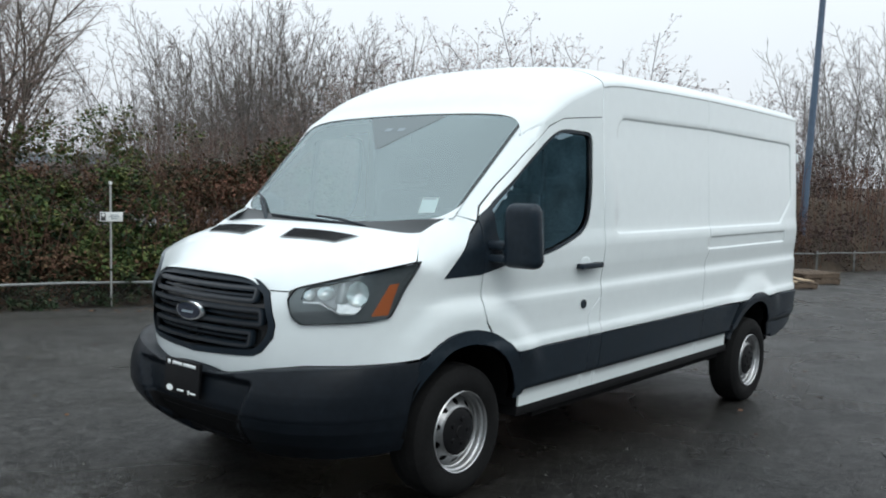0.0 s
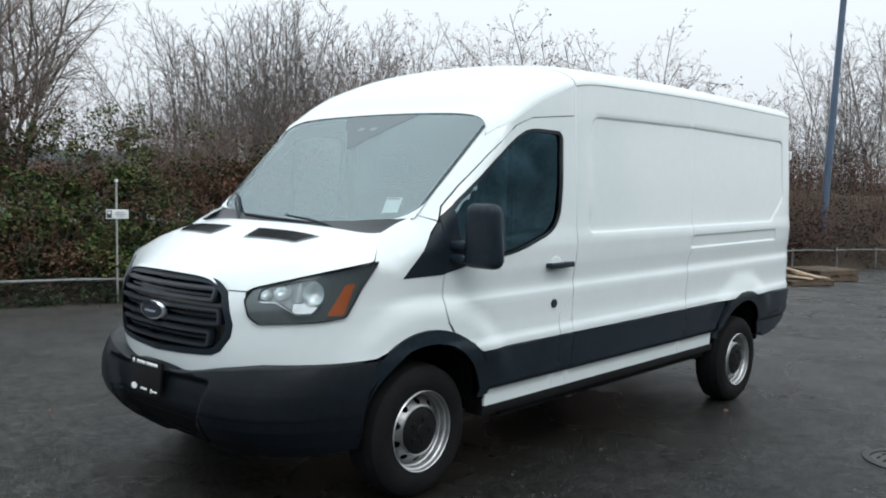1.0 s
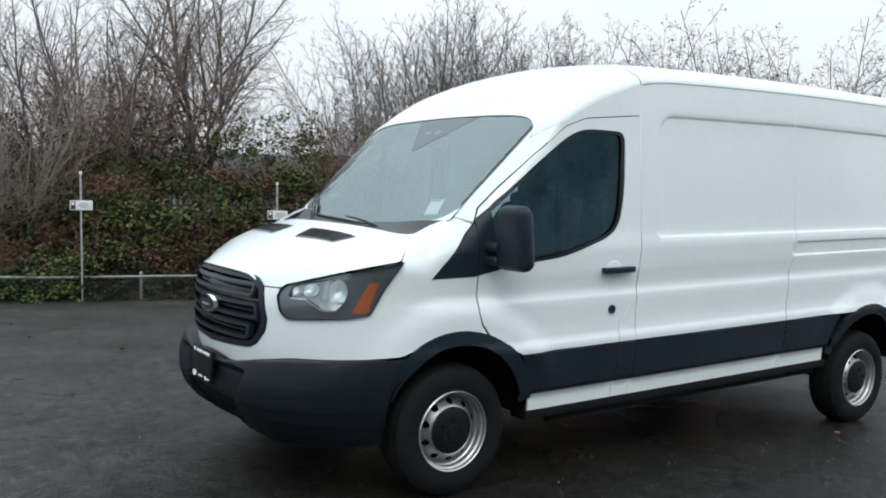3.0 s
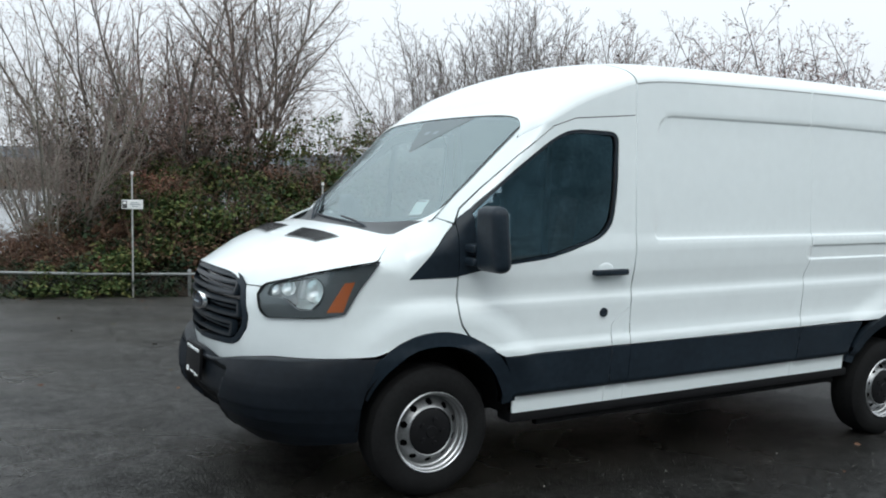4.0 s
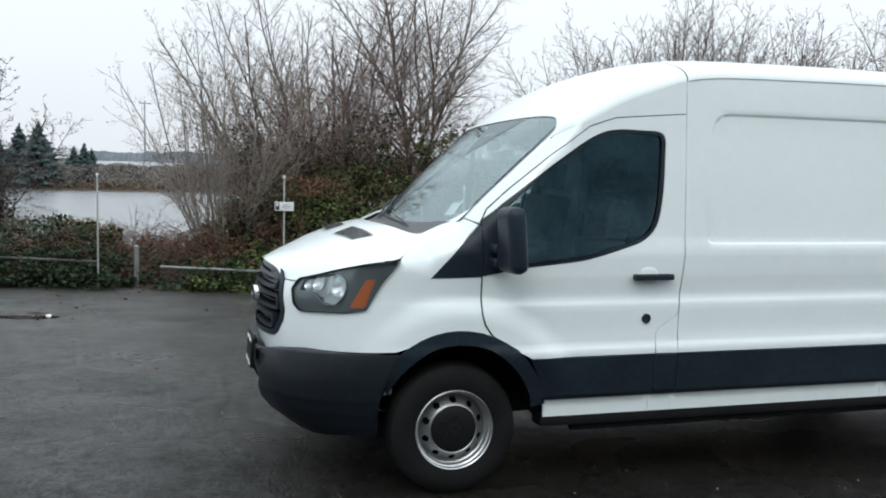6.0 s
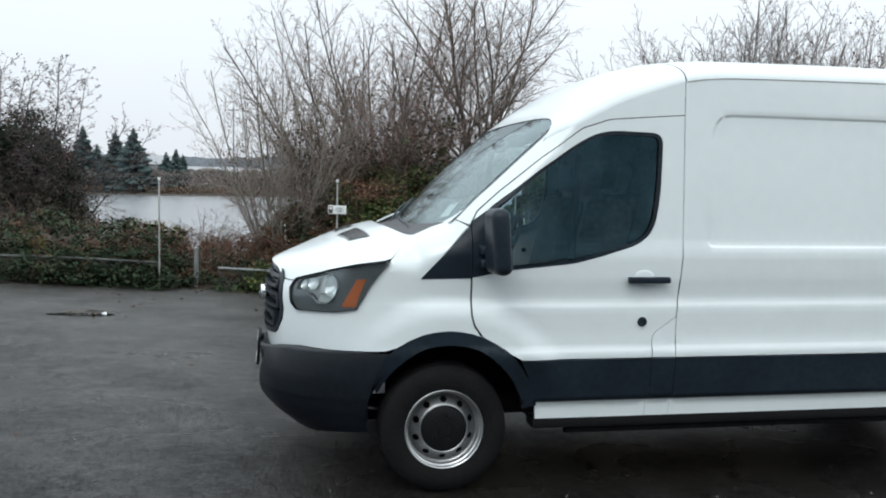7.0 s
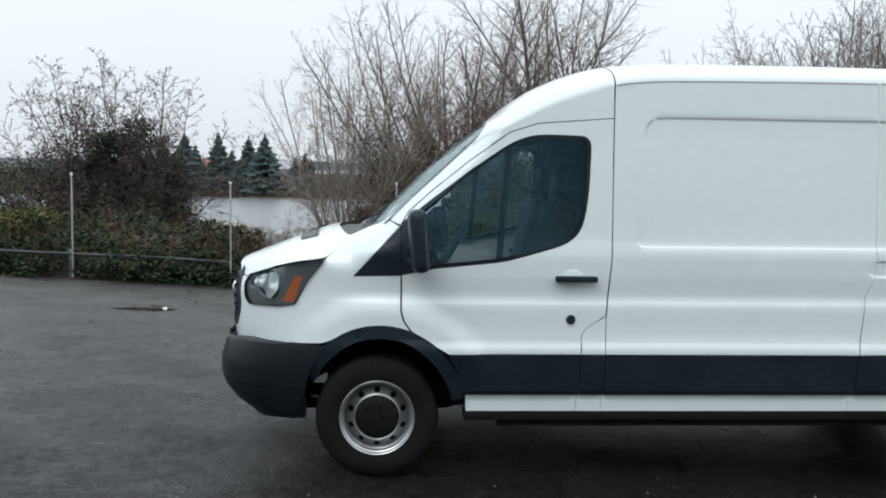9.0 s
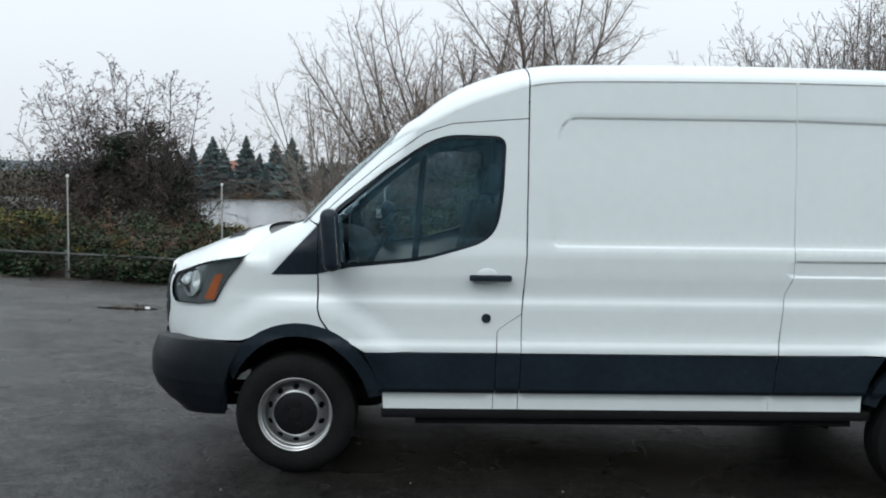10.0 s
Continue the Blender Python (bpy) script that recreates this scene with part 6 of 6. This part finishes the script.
for v in bm.verts:
    v.co *= 0.7 + 0.5 * noise.noise(v.co * 30)
    v.co.z *= 0.6
part("scrap", bm, PAPER, litter, smooth=False)
w = Wood()
rr = random.Random(8)
for _ in range(22):
    p = Vector((-3.05 + rr.gauss(0, 0.16), 5.54 + rr.gauss(0, 0.07), 0.0))
    p.z = lot_z(p.x, p.y) + 0.012
    d = Vector((rr.gauss(0, 1), rr.gauss(0, 0.5), 0.12)).normalized() * rr.uniform(0.08, 0.22)
    w.bar([p, p + d * 0.5 + Vector((0, 0, 0.012)), p + d], 0.006, 0.003, 4)
tagged(w.ob("twig_debris", BARK), "dark wet twigs and leaves in a small heap", "debris", kind="stuff")


def puddle(cx, cy, rx, ry, seed):
    V = []
    n = 64
    for i in range(n):
        a = 2 * math.pi * i / n
        k = 1 + 0.45 * noise.noise(Vector((math.cos(a) * 1.6, math.sin(a) * 1.6, seed))) + 0.15 * noise.noise(Vector((math.cos(a) * 5, math.sin(a) * 5, seed)))
        x, y = cx + rx * k * math.cos(a), cy + ry * k * math.sin(a)
        V.append((x, y, lot_z(x, y) + 0.0045))
    return tagged(mesh_ob("puddle", V, [tuple(range(n))], PUDDLE), "shallow rain puddle on the asphalt", "puddle", "puddles on the lot")


PUDDLE = mat("rain_water", (0.018, 0.019, 0.02), 0.06, var=0.1)
puddle(-3.1, 5.52, 0.40, 0.12, 1.0)
puddle(-3.05, 5.86, 0.10, 0.04, 3.0)


def fallen(r):
    x = r.uniform(-14, 20)
    y = fence_y(x) - abs(r.gauss(0, 0.5)) if r.random() < 0.6 else r.uniform(-3.5, 8)
    return Vector((x, min(y, fence_y(x)), lot_z(x, min(y, fence_y(x))) + 0.008))


leaves("fallen_leaves", 700, fallen, 0.055, LEAFBROWN, "scattered fallen leaves on the wet asphalt", 20, 0.06)
GRIT = mat("pale_grit", (0.13, 0.126, 0.115), 0.8, var=0.3)
rr = random.Random(3)
V, F = [], []
for _ in range(4200):
    x, y = rr.uniform(-6, 9), rr.uniform(-4.5, -0.9) if rr.random() < 0.7 else rr.uniform(-4, 7.5)
    s = rr.uniform(0.002, 0.006) if rr.random() < 0.96 else rr.uniform(0.007, 0.012)
    p = Vector((x, y, lot_z(x, y) + s * 0.3))
    k = len(V)
    V += [p + Vector((s, 0, 0)), p + Vector((-s * 0.6, s * 0.8, 0)), p + Vector((-s * 0.5, -s * 0.9, 0)), p + Vector((0, 0, s))]
    F += [(k, k + 1, k + 3), (k + 1, k + 2, k + 3), (k + 2, k, k + 3)]
tagged(mesh_ob("gravel", V, F, GRIT, smooth=False), "loose pale grit scattered on the asphalt", "gravel", kind="stuff")

# ---- the far shore, and an unseen wall of trees behind the lot ----
# needles and far woods are lightened in colour to imitate distance haze
NEEDLE = leaf_mat("conifer_needles", (0.058, 0.09, 0.094), (0.075, 0.108, 0.11), (0.092, 0.124, 0.122))
FARWOOD = mat("far_woods", (0.15, 0.135, 0.125), 0.95, var=0.3, vscale=0.15, spec=0.05)
REED = mat("reeds", (0.17, 0.115, 0.075), 0.95, var=0.3, vscale=0.2)
ROOFRED = mat("far_roof", (0.28, 0.13, 0.10), 0.8, var=0.1)
WALLFAR = mat("far_wall", (0.36, 0.37, 0.38), 0.8, var=0.1)


def conifer(seed, height, width, label="tall dark conifer on the far shore"):
    r = random.Random(seed)
    t = thing("conifer", pose(0, 0, 0), label, "tree", "conifers")
    w = Wood()
    w.bar([Vector((0, 0, -0.5)), Vector((0, 0, height * 0.5)), Vector((0, 0, height))], height * 0.016, 0.02, 6)
    w.ob("trunk", BARK, t)
    V, F = [], []
    n = 44
    for i in range(n):
        z = height * (0.06 + 0.93 * i / n)
        reach = width * 0.62 * (1 - i / n) ** 0.85 * (0.82 + 0.36 * abs(math.sin(i * 0.9 + seed))) + 0.12
        for _ in range(11):
            a = r.uniform(0, 2 * math.pi)
            q = reach * r.uniform(0.6, 1.15)
            d = Vector((math.cos(a), math.sin(a), 0))
            s = Vector((-d.y, d.x, 0)) * (0.2 * q + 0.08)
            base = Vector((0, 0, z + r.uniform(-0.2, 0.2)))
            mid = base + d * q * 0.55 - Vector((0, 0, 0.22 * q))
            k = len(V)
            V += [base, mid + s - Vector((0, 0, 0.12 * q)), base + d * q - Vector((0, 0, 0.3 * q)), mid - s - Vector((0, 0, 0.12 * q)), mid - Vector((0, 0, 0.3 * q + 0.1))]
            F += [(k, k + 1, k + 2), (k, k + 2, k + 3), (k, k + 2, k + 4)]
    mesh_ob("crown", V, F, NEEDLE, t, smooth=False)
    return t


firs = [conifer(s, h_, w_) for s, h_, w_ in ((1, 14, 10.0), (2, 15, 8.6), (3, 16, 10.4))]


def far(az, dist, top, first, k):
    """A conifer on the far shore, at a bearing (x over y from the walk's end)."""
    x, y = 0.74 + az * dist, -6 + dist
    z = ground_z(x, y)
    height = (14, 15, 16)[k]
    s = (top - z) / height
    place_on([first], x, y, z, s)


def place_on(kinds, x, y, z, s):
    k = kinds[0]
    m = pose(x, y, z - 0.3, 0, 0, (x * 37) % 360) @ Matrix.Scale(s, 4)
    if "used" not in k:
        k["used"] = 1
        k.matrix_basis = m
    else:
        c = copy_thing(k, m)
        c.scale = (s, s, s)


for i, (az, dist, top) in enumerate(((-0.237, 222, 13.6), (-0.2, 226, 14.2), (-0.167, 224, 13.2), (-0.149, 220, 13.6), (-0.105, 235, 9.4), (-0.098, 238, 8.2), (-0.115, 240, 8.6), (-0.225, 235, 11.5), (-0.26, 230, 12.0), (-0.185, 245, 10.4), (-0.29, 228, 12.0), (-0.33, 240, 11.6), (-0.275, 236, 10.5), (-0.178, 220, 6.8), (-0.157, 224, 6.2), (-0.218, 222, 6.6))):
    far(az, dist, top, firs[i % 3], i % 3)


def shore_wood(x0, x1, d0, d1, top):
    def where(r):
        x = r.uniform(x0, x1)
        d = r.uniform(d0, d1)
        y = 8 - 0.15 * x + d
        return Vector((x, y, LAKE + 0.3 + top * (1 + 0.35 * lump(x, 0, 0.06)) * r.random() ** 0.7))
    return where


# distance haze is painted into this blue-grey base colour
HAZEWOOD = mat("painted_haze_woods", (0.19, 0.215, 0.24), 0.95, var=0.25, vscale=0.06, spec=0.05)


def ridge(name, d, low, top, rough, material, label):
    """A long wooded rise beyond the water, with an uneven top."""
    def fn(s, t):
        x = -260 + 520 * s
        h_ = top + rough * (lump(x, d, 0.035) + 0.5 * lump(x, 3, 0.22) + 0.3 * lump(x, 9, 0.8))
        return (x, 8 - 0.15 * x + d + 5 * t + 1.5 * lump(x, t * 9, 0.3), low + (h_ - low) * t)
    return tagged(grid_ob(name, fn, 700, 6, material), label, "woods", kind="structure")


ridge("backdrop_woods", 216, LAKE, 4.0, 1.1, FARWOOD, "bare brown woods along the far shore")
ridge("backdrop_hills", 420, LAKE, 11.5, 1.2, HAZEWOOD, "wooded hills beyond the lake, coloured blue-grey for haze")
leaves("far_woods", 30000, shore_wood(-160, 150, 205, 222, 5.6), 0.5, FARWOOD, "fine bare crowns along the far shore", 31, 0.8)
leaves("far_brush", 20000, shore_wood(-160, 150, 196, 200, 5.6), 0.5, FARWOOD, "grey-brown brush at the feet of the conifers", 35, 0.8)
leaves("reeds", 12000, shore_wood(-160, 150, 196, 203, 1.3), 0.6, REED, "strip of reddish reeds at the far waterline", 33, 2.0)


def far_house(x, y, w, d, h, roof, label):
    z = ground_z(x, y) + 2.0
    b = thing("house", pose(x, y, z), label, "house", "houses beyond the lake")
    bm = bmesh.new()
    box(bm, (w, d, h + 2.0), pose(0, 0, h / 2 - 1.0))
    part("wall", bm, WALLFAR, b, smooth=False)
    bm = bmesh.new()
    prism(bm, [(-d / 2 - 0.4, 0), (d / 2 + 0.4, 0), (0, h * 0.5)], pose(-w / 2 - 0.3, 0, h, 90, 0, 90), w + 0.6)
    part("roof", bm, roof, b, smooth=False)
    for i in range(4):
        bm = bmesh.new()
        box(bm, (w * 0.12, 0.1, h * 0.32), pose(-w * 0.36 + w * 0.24 * i, -d / 2 - 0.03, h * 0.55))
        part("window", bm, GLOSSBLACK, b, smooth=False)
    return b


far_house(-53, 232, 14, 8, 5, ROOFRED, "pale house with a red roof beyond the lake")
far_house(-31, 244, 10, 8, 5, WALLFAR, "white building beyond the lake")
far_house(-20, 262, 24, 9, 3.2, WALLFAR, "long pale building beyond the lake")
far_house(-8, 262, 20, 8, 3.0, WALLFAR, "long pale building beyond the lake")
mast = thing("mast", pose(-11, 262, 0), "thin tall mast far beyond the lake", "mast")
bm = bmesh.new()
tube(bm, [(0, 0, -3), (0, 0, 22)], 0.25, 6, 0.18)
tube(bm, [(-1.6, 0, 21.4), (1.6, 0, 21.4)], 0.14, 5)
part("pole", bm, GALV, mast)
# unseen tree wall behind, its pale blue added to brighten the window reflections
HEDGEWALL = mat("reflected_wall_blue", (0.18, 0.25, 0.27), 0.95, var=0.5, vscale=0.5, bump=0.8, bscale=3, spec=0.1)


def back_wall(s, t):
    x = -75 + 150 * s
    h_ = 13.5 + 2.2 * lump(x, 5, 0.1) + 0.8 * lump(x, 2, 0.5)
    return (x, -44 + 1.5 * lump(x, t * 9, 0.3), -0.035 * x - 0.3 + h_ * t)


tagged(grid_ob("wall_back", back_wall, 160, 10, HEDGEWALL), "unseen tree-row wall behind the camera, pale blue for the window reflections", "hedge", kind="structure")
